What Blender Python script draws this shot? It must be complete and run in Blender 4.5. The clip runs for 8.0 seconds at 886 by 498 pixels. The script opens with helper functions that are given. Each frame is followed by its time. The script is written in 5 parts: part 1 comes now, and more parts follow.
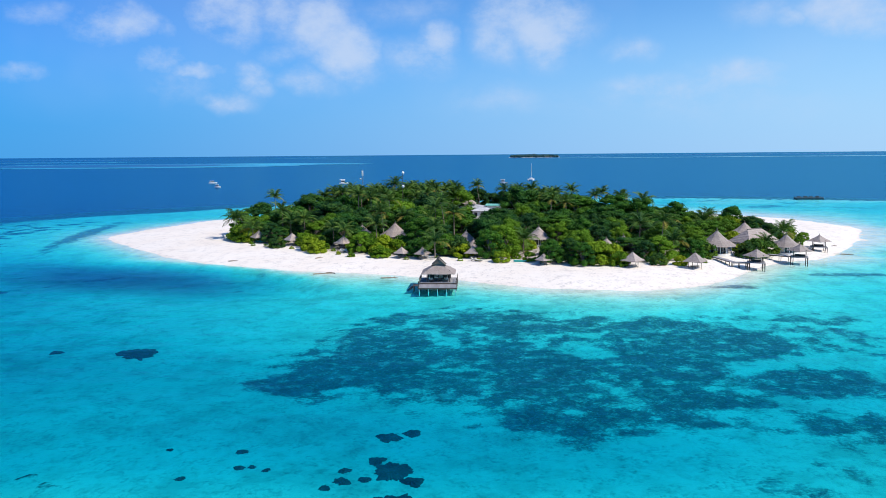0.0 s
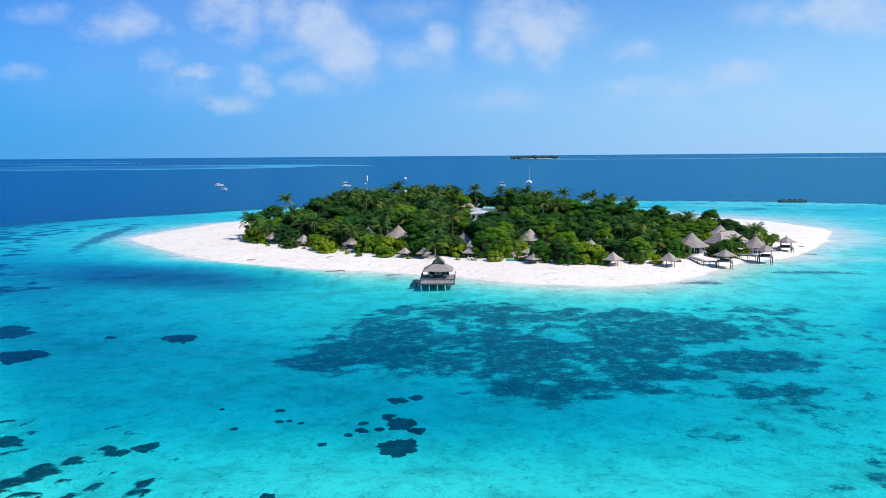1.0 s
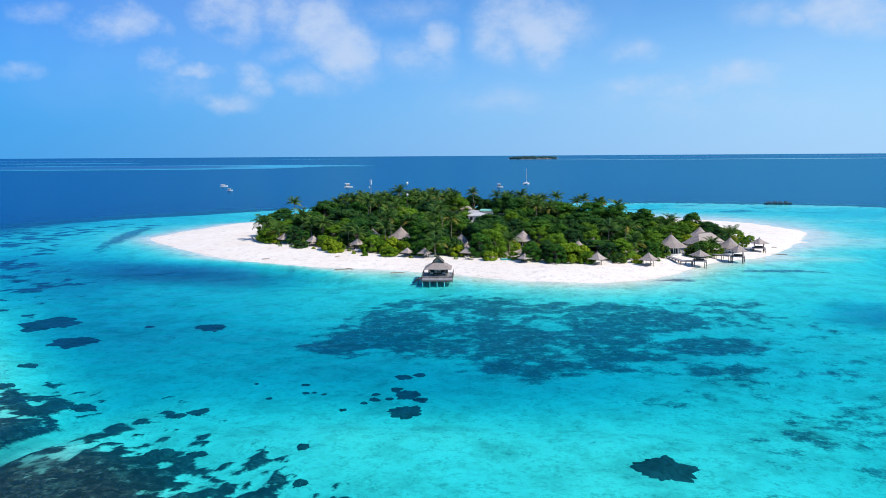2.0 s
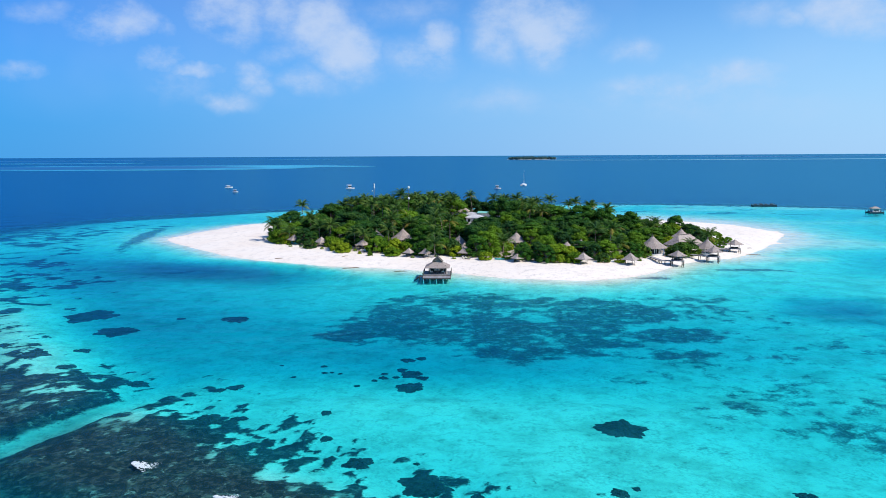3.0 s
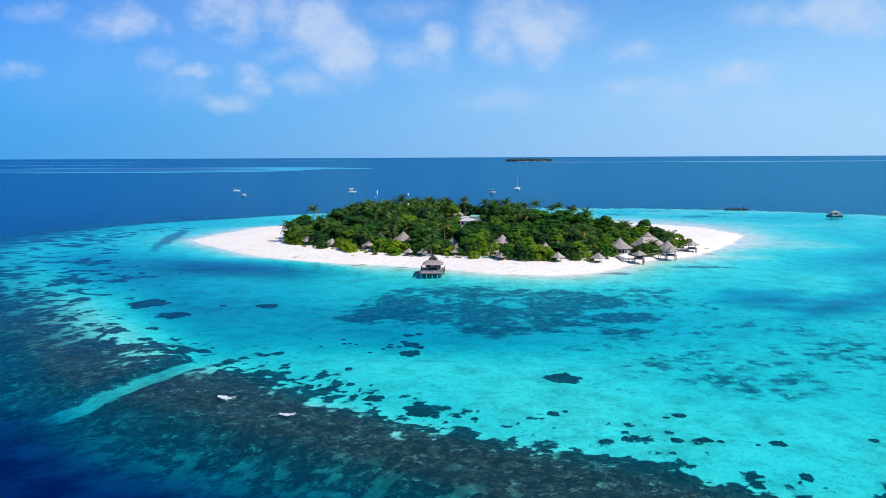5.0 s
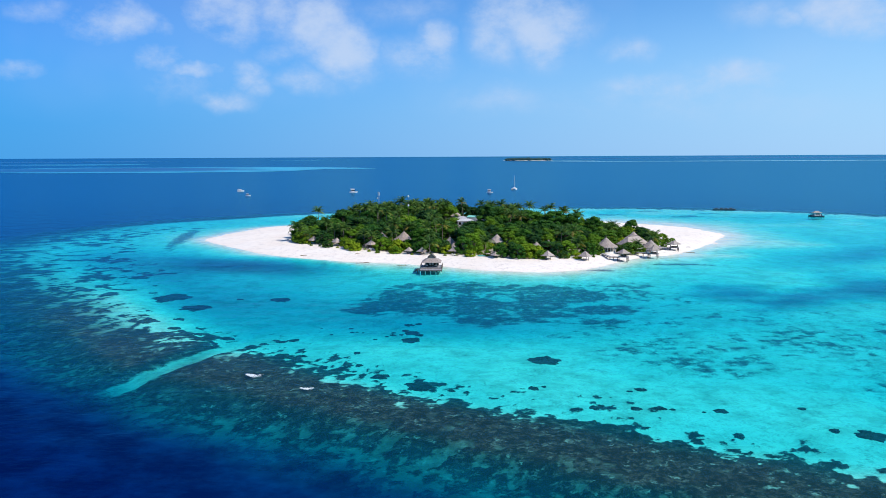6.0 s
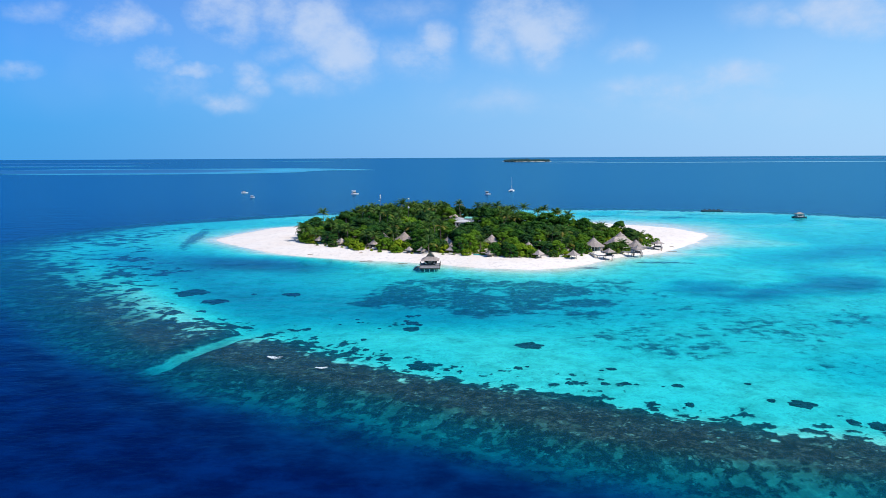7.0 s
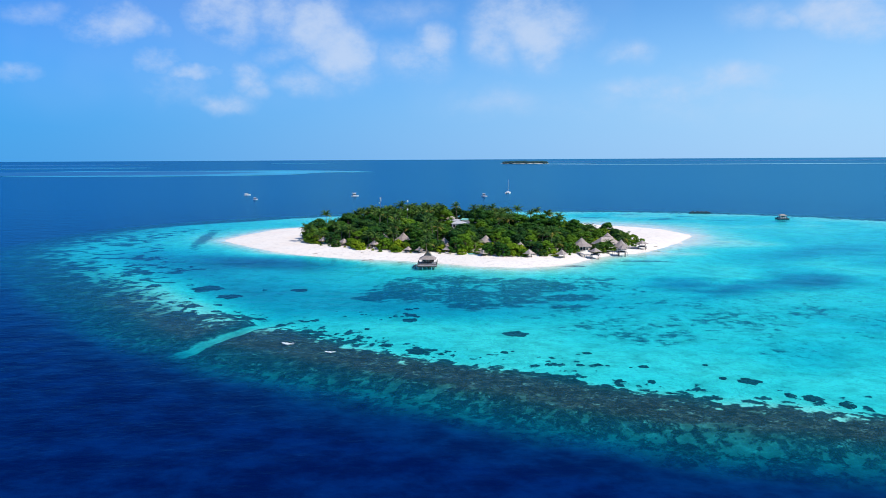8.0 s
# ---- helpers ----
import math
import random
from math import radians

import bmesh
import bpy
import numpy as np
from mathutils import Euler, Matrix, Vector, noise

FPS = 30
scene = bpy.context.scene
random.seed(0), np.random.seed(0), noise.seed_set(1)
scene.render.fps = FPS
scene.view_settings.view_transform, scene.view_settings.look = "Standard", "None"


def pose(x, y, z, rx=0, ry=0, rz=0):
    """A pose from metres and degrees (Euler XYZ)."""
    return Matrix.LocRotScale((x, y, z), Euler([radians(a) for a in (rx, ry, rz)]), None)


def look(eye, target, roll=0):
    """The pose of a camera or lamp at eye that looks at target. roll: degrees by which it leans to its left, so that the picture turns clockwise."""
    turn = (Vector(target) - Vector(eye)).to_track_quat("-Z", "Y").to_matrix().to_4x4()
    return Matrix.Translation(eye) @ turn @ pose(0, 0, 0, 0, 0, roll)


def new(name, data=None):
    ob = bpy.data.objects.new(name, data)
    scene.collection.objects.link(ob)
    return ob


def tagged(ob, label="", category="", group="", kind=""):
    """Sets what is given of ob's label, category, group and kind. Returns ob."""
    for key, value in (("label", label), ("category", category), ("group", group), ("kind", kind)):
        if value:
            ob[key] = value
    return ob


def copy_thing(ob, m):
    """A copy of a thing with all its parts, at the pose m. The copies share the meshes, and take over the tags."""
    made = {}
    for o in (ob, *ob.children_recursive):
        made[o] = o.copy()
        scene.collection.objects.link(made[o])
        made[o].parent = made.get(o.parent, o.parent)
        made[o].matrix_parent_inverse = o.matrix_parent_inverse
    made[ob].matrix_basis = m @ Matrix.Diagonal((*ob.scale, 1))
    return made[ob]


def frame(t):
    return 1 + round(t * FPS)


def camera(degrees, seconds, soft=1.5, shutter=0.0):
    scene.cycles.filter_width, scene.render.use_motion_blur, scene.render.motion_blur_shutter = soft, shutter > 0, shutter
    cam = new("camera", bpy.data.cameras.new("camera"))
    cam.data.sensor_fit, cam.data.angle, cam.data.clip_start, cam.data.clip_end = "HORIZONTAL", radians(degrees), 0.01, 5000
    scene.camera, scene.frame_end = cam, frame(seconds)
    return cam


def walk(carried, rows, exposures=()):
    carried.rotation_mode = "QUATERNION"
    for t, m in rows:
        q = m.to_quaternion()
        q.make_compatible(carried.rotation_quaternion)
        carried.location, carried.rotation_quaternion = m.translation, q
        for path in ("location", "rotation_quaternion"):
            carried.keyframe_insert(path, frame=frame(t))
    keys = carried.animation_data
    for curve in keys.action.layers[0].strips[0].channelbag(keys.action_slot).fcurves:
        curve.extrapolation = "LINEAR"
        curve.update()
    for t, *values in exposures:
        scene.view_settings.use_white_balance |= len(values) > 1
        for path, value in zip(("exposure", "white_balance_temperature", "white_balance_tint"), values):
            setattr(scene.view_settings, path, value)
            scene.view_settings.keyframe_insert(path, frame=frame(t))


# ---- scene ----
cam = camera(61.3, 8.0, soft=0.7)
PATH = [
    (0, (-0.579, -13.314, 28.838), (-0.59, -11.331, 28.579), -0.47),
    (0.5, (-0.432, -22.567, 29.981), (-0.443, -20.584, 29.724), -0.47),
    (1, (-0.168, -32.694, 31.184), (-0.18, -30.71, 30.927), -0.45),
    (1.5, (-0.127, -41.986, 32.348), (-0.138, -40.003, 32.091), -0.4),
    (3, (0.201, -70.696, 36.557), (0.192, -68.713, 36.298), -0.3),
    (3.5, (0.474, -80.253, 37.682), (0.467, -78.269, 37.424), -0.27),
    (4, (0.951, -89.684, 38.999), (0.945, -87.701, 38.739), -0.26),
    (4.5, (1.368, -99.703, 40.045), (1.362, -97.719, 39.789), -0.26),
    (6, (2.418, -130.437, 43.999), (2.414, -128.454, 43.739), -0.28),
    (6.5, (2.63, -141.352, 44.909), (2.626, -139.369, 44.654), -0.3),
    (7, (3.171, -151.898, 46.156), (3.168, -149.914, 45.898), -0.3),
    (7.5, (3.5, -162.338, 47.196), (3.499, -160.354, 46.939), -0.3),
    (8, (4.184, -173.22, 48.062), (4.184, -171.236, 47.808), -0.3),
]
walk(cam, [(t, look(eye, target, roll)) for t, eye, target, roll in PATH])

# ---- world, sun, exposure ----
SUN_AZ, SUN_EL = radians(-28), radians(46)     # azimuth from +x, towards the eye's side of the island
scene.view_settings.exposure = 0.0


class Nodes:
    """Short way to write node trees."""

    def __init__(self, tree):
        self.tree = tree
        tree.nodes.clear()

    def add(self, kind, *inputs, **settings):
        n = self.tree.nodes.new(kind)
        for key, value in settings.items():
            if key == "operation":
                n.operation = value
            elif key == "blend_type":
                n.blend_type = value
            elif key == "data_type":
                n.data_type = value
            elif key == "attribute_name":
                n.attribute_name = value
            elif key == "interpolation_type":
                n.interpolation_type = value
        for i, v in enumerate(inputs):
            if v is None:
                continue
            if isinstance(v, bpy.types.NodeSocket):
                self.tree.links.new(v, n.inputs[i])
            else:
                n.inputs[i].default_value = v
        return n

    def math(self, op, a, b=0.0, clamp=False):
        n = self.add("ShaderNodeMath", a, b, operation=op)
        n.use_clamp = clamp
        return n.outputs[0]

    def vec(self, op, a, b=None):
        n = self.add("ShaderNodeVectorMath", a, b, operation=op)
        return n.outputs["Value"] if op in ("LENGTH", "DOT_PRODUCT") else n.outputs[0]

    def noise(self, vector, scale, detail=3.0, rough=0.55):
        n = self.add("ShaderNodeTexNoise")
        if vector is not None:
            self.tree.links.new(vector, n.inputs["Vector"])
        n.inputs["Scale"].default_value = scale
        n.inputs["Detail"].default_value = detail
        n.inputs["Roughness"].default_value = rough
        return n

    def smooth(self, value, a, b, lo=0.0, hi=1.0):
        n = self.add("ShaderNodeMapRange", value, a, b, lo, hi, interpolation_type="SMOOTHSTEP")
        return n.outputs[0]

    def mix(self, fac, a, b, blend="MIX"):
        n = self.tree.nodes.new("ShaderNodeMix")
        n.data_type, n.blend_type = "RGBA", blend
        for i, v in ((0, fac), (6, a), (7, b)):
            if isinstance(v, bpy.types.NodeSocket):
                self.tree.links.new(v, n.inputs[i])
            else:
                n.inputs[i].default_value = v if i == 0 else (*v, 1.0)
        return n.outputs[2]

    def ramp(self, fac, stops):
        n = self.add("ShaderNodeValToRGB", fac)
        e = n.color_ramp.elements
        while len(e) < len(stops):
            e.new(0.5)
        for k, (p, c) in zip(e, stops):
            k.position, k.color = p, (*c, 1.0)
        return n.outputs[0]

    def link(self, a, b):
        self.tree.links.new(a, b)


def make_world():
    w = bpy.data.worlds.new("sky")
    scene.world = w
    w.use_nodes = True
    n = Nodes(w.node_tree)
    sky = n.add("ShaderNodeTexSky")
    sky.sky_type, sky.sun_disc = "NISHITA", False
    sky.sun_elevation, sky.sun_rotation = SUN_EL, math.pi / 2 - SUN_AZ
    sky.air_density, sky.dust_density, sky.ozone_density, sky.altitude = 1.0, 0.2, 4.0, 0
    way = n.add("ShaderNodeTexCoord").outputs["Generated"]
    xyz = n.add("ShaderNodeSeparateXYZ", way).outputs
    ahead = n.math("MAXIMUM", xyz[1], 0.05)
    u, v = n.math("DIVIDE", xyz[0], ahead), n.math("DIVIDE", xyz[2], ahead)
    uv = n.add("ShaderNodeCombineXYZ", u, v, 0.0).outputs[0]
    rag = n.noise(way, 9.0, 5.0, 0.6)
    warp = n.vec("MULTIPLY", n.vec("SUBTRACT", rag.outputs["Color"], (0.5, 0.5, 0.5)), (0.09, 0.06, 0.0))
    uv = n.vec("ADD", uv, warp)
    # the fair-weather cumulus over the sea: place across and up, half sizes, thickness
    heaps = [(-0.428, 0.170, 0.038, 0.021, 0.75), (-0.529, 0.189, 0.045, 0.015, 0.40), (-0.554, 0.108, 0.023, 0.012, 0.60), (-0.281, 0.174, 0.030, 0.030, 0.80),
             (-0.363, 0.156, 0.011, 0.015, 0.35), (-0.376, 0.115, 0.026, 0.015, 0.55), (-0.332, 0.101, 0.021, 0.009, 0.60), (-0.262, 0.101, 0.019, 0.017, 0.70),
             (-0.248, 0.084, 0.015, 0.011, 0.45), (-0.359, 0.082, 0.045, 0.019, 0.30), (-0.293, 0.068, 0.026, 0.012, 0.55), (-0.201, 0.174, 0.034, 0.030, 0.70),
             (-0.157, 0.160, 0.034, 0.034, 0.95), (-0.122, 0.132, 0.026, 0.029, 1.00), (-0.217, 0.124, 0.023, 0.011, 0.40), (-0.181, 0.096, 0.030, 0.015, 0.55)]
    heaps += [(-0.032, 0.118, 0.027, 0.021, 0.60), (-0.007, 0.135, 0.015, 0.021, 0.75), (-0.047, 0.181, 0.053, 0.019, 0.28), (0.069, 0.149, 0.020, 0.032, 0.70),
             (0.085, 0.170, 0.030, 0.030, 0.75), (0.135, 0.163, 0.032, 0.039, 1.00), (0.130, 0.132, 0.018, 0.018, 0.65), (0.240, 0.132, 0.019, 0.011, 0.50),
             (0.264, 0.084, 0.034, 0.011, 0.45), (0.319, 0.088, 0.045, 0.012, 0.42), (0.375, 0.096, 0.044, 0.015, 0.55), (0.309, 0.064, 0.151, 0.019, 0.22),
             (0.407, 0.177, 0.023, 0.015, 0.40), (0.444, 0.167, 0.015, 0.011, 0.40), (0.524, 0.179, 0.044, 0.023, 0.95), (0.064, 0.066, 0.053, 0.015, 0.28)]
    total = 0.0
    for hu, hv, ru, rv, thick in heaps:
        d = n.vec("LENGTH", n.vec("MULTIPLY", n.vec("SUBTRACT", uv, (hu, hv, 0)), (0.66 / ru, 0.82 / rv, 0)))
        one = n.smooth(d, 1.7, 0.0, 0.0, thick)
        total = one if total == 0.0 else n.math("MAXIMUM", total, one)
    total = n.math("MULTIPLY", total, n.smooth(xyz[1], 0.1, 0.3))
    # the same kind of cloud over the rest of the sky
    high = n.math("MAXIMUM", xyz[2], 0.08)
    plane = n.add("ShaderNodeCombineXYZ", n.math("DIVIDE", xyz[0], high), n.math("DIVIDE", xyz[1], high), 0.0).outputs[0]
    rest = n.smooth(n.noise(plane, 0.9, 5.0, 0.6).outputs["Fac"], 0.56, 0.75, 0.0, 0.8)
    rest = n.math("MULTIPLY", rest, n.smooth(xyz[2], 0.22, 0.4))
    fine = n.noise(n.vec("MULTIPLY", way, (1.0, 1.0, 1.5)), 15.0, 7.0, 0.64).outputs["Fac"]
    fine = n.math("MULTIPLY_ADD", fine, 2.0)
    fine.node.inputs[2].default_value = -0.96
    full = n.math("MAXIMUM", total, rest)
    body = n.math("ADD", full, n.math("MULTIPLY", fine, n.math("MULTIPLY", full, 2.2, True)))
    cloud = n.smooth(body, -0.15, 1.25, 0.0, 0.8)
    veil = n.math("MULTIPLY", n.smooth(n.noise(way, 3.0, 4.0, 0.6).outputs["Fac"], 0.35, 0.75, 0.0, 0.14), n.smooth(xyz[2], 0.0, 0.1))
    cloud = n.math("MAXIMUM", cloud, veil)
    clear = n.mix(1.0, sky.outputs[0], (SKY_TINT[0], SKY_TINT[1], SKY_TINT[2]), "MULTIPLY")
    # salt haze low over the sea
    haze = n.smooth(xyz[2], 0.22, 0.0, 0.0, 0.85)
    clear = n.mix(haze, clear, HAZE)
    clear = n.mix(n.smooth(u, -0.7, 0.7), n.mix(1.0, clear, (0.17, 0.64, 0.97), "MULTIPLY"), n.mix(1.0, clear, (1.3, 1.24, 1.18), "MULTIPLY"))
    colour = n.mix(cloud, clear, CLOUD)
    back = n.add("ShaderNodeBackground", colour, SKY_STRENGTH)
    n.link(back.outputs[0], n.add("ShaderNodeOutputWorld").inputs[0])


SKY_STRENGTH = 0.1
SKY_TINT = (0.55, 1.0, 1.4)
HAZE = (3.0, 5.25, 8.5)
CLOUD = (5.8, 7.0, 9.1)
make_world()
sun = new("sun", bpy.data.lights.new("sun", "SUN"))
sun.data.energy, sun.data.angle, sun.data.color = 4.4, radians(0.6), (1.0, 0.93, 0.84)
sun_way = Vector((math.cos(SUN_EL) * math.cos(SUN_AZ), math.cos(SUN_EL) * math.sin(SUN_AZ), math.sin(SUN_EL)))
sun.matrix_world = look(sun_way * 400, (0, 0, 0))


# ---- materials ----
def material(name, rough=0.7, metal=0.0):
    m = bpy.data.materials.new(name)
    m.use_nodes = True
    n = Nodes(m.node_tree)
    b = n.add("ShaderNodeBsdfPrincipled")
    b.inputs["Roughness"].default_value = rough
    b.inputs["Metallic"].default_value = metal
    n.link(b.outputs[0], n.add("ShaderNodeOutputMaterial").inputs[0])
    return m, n, b


def plain(name, a, b, scale=2.0, rough=0.7, metal=0.0, bump=0.0, stretch=(1, 1, 1), island=0.0):
    """Two tones mixed by noise at two scales, with relief and a little spread from piece to piece."""
    m, n, p = material(name, rough, metal)
    co = n.vec("MULTIPLY", n.add("ShaderNodeTexCoord").outputs["Object"], stretch)
    big, small = n.noise(co, scale, 3.0).outputs["Fac"], n.noise(co, scale * 9, 3.0).outputs["Fac"]
    f = n.math("ADD", n.math("MULTIPLY", big, 0.6), n.math("MULTIPLY", small, 0.4))
    c = n.mix(n.smooth(f, 0.32, 0.68), a, b)
    if island:
        r = n.add("ShaderNodeNewGeometry").outputs["Random Per Island"]
        k = n.math("MULTIPLY_ADD", r, 2 * island)
        k.node.inputs[2].default_value = 1 - island
        c = n.mix(1.0, c, n.add("ShaderNodeCombineColor", k, k, k).outputs[0], "MULTIPLY")
    k = n.math("MULTIPLY_ADD", n.add("ShaderNodeObjectInfo").outputs["Random"], 0.24)
    k.node.inputs[2].default_value = 0.88
    c = n.mix(1.0, c, n.add("ShaderNodeCombineColor", k, k, k).outputs[0], "MULTIPLY")
    n.link(c, p.inputs["Base Color"])
    if bump:
        bn = n.add("ShaderNodeBump", bump, 0.1)
        n.link(f, bn.inputs["Height"])
        n.link(bn.outputs[0], p.inputs["Normal"])
    return m


def leaf_material(name, dark, light, warm, thin=0.18):
    """Leaves: each its own green, some yellowed, whole crowns differing; light comes through a little."""
    m, n, p = material(name, 0.75)
    p.inputs["Specular IOR Level"].default_value = 0.15
    isl = n.add("ShaderNodeNewGeometry").outputs["Random Per Island"]
    obj = n.add("ShaderNodeObjectInfo").outputs["Random"]
    c = n.mix(isl, dark, light)
    c = n.mix(n.math("MULTIPLY", n.smooth(obj, 0.48, 1.0), 0.85), c, warm)
    c = n.mix(n.smooth(obj, 0.5, 0.05, 0.0, 0.75), c, (0.01, 0.05, 0.022))
    c = n.mix(n.smooth(n.noise(n.add("ShaderNodeTexCoord").outputs["Object"], 0.5, 2.0).outputs["Fac"], 0.42, 0.68, 0.0, 0.3), c, warm)
    n.link(c, p.inputs["Base Color"])
    t = n.add("ShaderNodeBsdfTranslucent", c)
    mix = n.add("ShaderNodeMixShader", thin, p.outputs[0], t.outputs[0])
    out = [k for k in n.tree.nodes if k.type == "OUTPUT_MATERIAL"][0]
    n.link(mix.outputs[0], out.inputs[0])
    return m


def ground_material():
    """White coral sand, dark living reef and sea grass where the ground carries them."""
    m, n, p = material("coral_sand", 0.85)
    co = n.add("ShaderNodeTexCoord").outputs["Object"]
    f1, f2 = n.noise(co, 0.06, 4.0).outputs["Fac"], n.noise(co, 1.3, 4.0).outputs["Fac"]
    sand = n.mix(n.smooth(f1, 0.35, 0.65), (0.9, 0.8, 0.68), (0.93, 0.845, 0.735))
    sand = n.mix(n.smooth(f2, 0.45, 0.75, 0.0, 0.07), sand, (0.7, 0.63, 0.54))
    # drowned sand: mottled darker in blotches and flecks
    wet = n.smooth(n.add("ShaderNodeSeparateXYZ", co).outputs[2], 0.35, -0.3)
    blotch, fleck = n.noise(co, 0.16, 5.0, 0.66).outputs["Fac"], n.noise(co, 0.75, 5.0, 0.7).outputs["Fac"]
    mottle = n.math("ADD", n.smooth(blotch, 0.42, 0.68, 0.0, 0.42), n.smooth(fleck, 0.48, 0.74, 0.0, 0.42))
    sand = n.mix(n.math("MULTIPLY", wet, mottle), sand, (0.3, 0.3, 0.25))
    rubble = n.add("ShaderNodeAttribute", attribute_name="rubble").outputs["Fac"]
    broken = n.noise(co, 0.5, 6.0, 0.72).outputs["Fac"]
    sand = n.mix(n.math("MULTIPLY", rubble, 0.95), sand, n.ramp(broken, RUBBLE_TONES))
    litter = n.add("ShaderNodeAttribute", attribute_name="litter").outputs["Fac"]
    sand = n.mix(n.math("MULTIPLY", litter, n.smooth(f2, 0.3, 0.6)), sand, (0.16, 0.12, 0.07))
    # edges of the growth, broken up finely
    e1, e2 = n.noise(co, 0.45, 6.0, 0.68).outputs["Fac"], n.noise(co, 2.2, 3.0, 0.6).outputs["Fac"]
    edge = n.math("ADD", n.math("MULTIPLY", n.math("SUBTRACT", e1, 0.5), 1.2), n.math("MULTIPLY", n.math("SUBTRACT", e2, 0.5), 1.0))
    reef = n.add("ShaderNodeAttribute", attribute_name="reef").outputs["Fac"]
    grass = n.add("ShaderNodeAttribute", attribute_name="grass").outputs["Fac"]
    reef = n.smooth(n.math("ADD", reef, edge), 0.2, 0.78, 0.0, 0.98)
    grass = n.smooth(n.math("ADD", grass, n.math("MULTIPLY", edge, 1.5)), 0.0, 0.72, 0.0, 0.88)
    # coral as a mosaic of colonies, each its own tone, with dark gaps between them
    bent = n.vec("ADD", co, n.vec("MULTIPLY", n.noise(co, 0.9, 4.0, 0.65).outputs["Color"], (2.2, 2.2, 0.0)))
    tones = []
    for size in (1.7, 0.6):
        cell = n.add("ShaderNodeTexVoronoi")
        n.link(bent, cell.inputs["Vector"])
        cell.inputs["Scale"].default_value = size
        tones.append(n.add("ShaderNodeSeparateColor", cell.outputs["Color"]).outputs[0])
    tone = n.math("ADD", n.math("MULTIPLY", tones[0], 0.62), n.math("MULTIPLY", tones[1], 0.38))
    # the shallow crest carries more live pink and pale colonies than the patches inside it
    coral = n.mix(rubble, n.ramp(tone, PATCH_TONES), n.ramp(tone, CORAL_TONES))
    e3 = n.noise(co, 2.6, 4.0, 0.65).outputs["Fac"]
    coral = n.mix(n.smooth(e3, 0.56, 0.42, 0.0, 0.75), coral, (0.008, 0.009, 0.013))
    weed_gap = n.smooth(e1, 0.68, 0.5, 0.5, 1.0)
    grass = n.math("MULTIPLY", n.math("MULTIPLY", grass, weed_gap), n.smooth(e2, 0.72, 0.55, 0.65, 1.0))
    clump = n.noise(co, 0.8, 5.0, 0.7).outputs["Fac"]
    weed = n.mix(n.smooth(clump, 0.44, 0.66), (0.012, 0.006, 0.022), (0.12, 0.08, 0.14))
    c = n.mix(grass, sand, weed)
    c = n.mix(reef, c, coral)
    n.link(c, p.inputs["Base Color"])
    bn = n.add("ShaderNodeBump", 0.04, 0.04)
    n.link(f2, bn.inputs["Height"])
    n.link(bn.outputs[0], p.inputs["Normal"])
    return m


def water_material():
    """Clear lagoon water that takes the red out of what lies under it, and deep water that scatters blue."""
    m = bpy.data.materials.new("sea_water")
    m.use_nodes = True
    n = Nodes(m.node_tree)
    depth = n.add("ShaderNodeAttribute", attribute_name="depth").outputs["Fac"]
    d = n.math("DIVIDE", depth, 30.0, True)
    co = n.add("ShaderNodeTexCoord").outputs["Object"]
    tint = n.ramp(d, WATER_TINT)
    own = n.ramp(d, WATER_OWN)
    share = n.ramp(d, WATER_SHARE)
    swell = n.noise(n.vec("MULTIPLY", co, (0.55, 1.0, 1.0)), 0.11, 4.0, 0.6).outputs["Fac"]
    chop = n.noise(n.vec("MULTIPLY", co, (0.6, 1.0, 1.0)), 0.7, 4.0, 0.65).outputs["Fac"]
    drift = n.noise(co, 0.012, 4.0, 0.6).outputs["Fac"]
    own = n.mix(n.smooth(drift, 0.35, 0.7, 0.0, 0.5), own, n.mix(1.0, own, (1.0, 1.35, 1.2), "MULTIPLY"))
    cloudy = n.noise(n.vec("MULTIPLY", co, (0.85, 1.0, 1.0)), 0.12, 5.0, 0.65).outputs["Fac"]
    own = n.mix(n.smooth(cloudy, 0.35, 0.7), n.mix(1.0, own, (1.0, 0.6, 0.72), "MULTIPLY"), n.mix(1.0, own, (1.0, 1.8, 1.4), "MULTIPLY"))
    bump = n.add("ShaderNodeBump", 0.42, 1.0)
    n.link(n.math("ADD", swell, n.math("MULTIPLY", chop, 0.09)), bump.inputs["Height"])
    body = n.add("ShaderNodeBsdfDiffuse", own)
    n.link(bump.outputs[0], body.inputs["Normal"])
    clear = n.add("ShaderNodeBsdfTransparent", tint)
    inside = n.add("ShaderNodeMixShader", share, clear.outputs[0], body.outputs[0])
    gloss = n.add("ShaderNodeBsdfGlossy")
    gloss.inputs["Roughness"].default_value = 0.18
    gloss.inputs["Color"].default_value = (0.24, 0.78, 0.96, 1)
    n.link(bump.outputs[0], gloss.inputs["Normal"])
    fres = n.add("ShaderNodeFresnel", 1.33)
    n.link(bump.outputs[0], fres.inputs["Normal"])
    amount = n.math("MINIMUM", n.math("MULTIPLY", n.math("POWER", fres.outputs[0], 1.7), 1.0), 0.5)
    mix = n.add("ShaderNodeMixShader", amount, inside.outputs[0], gloss.outputs[0])
    n.link(mix.outputs[0], n.add("ShaderNodeOutputMaterial").inputs[0])
    return m


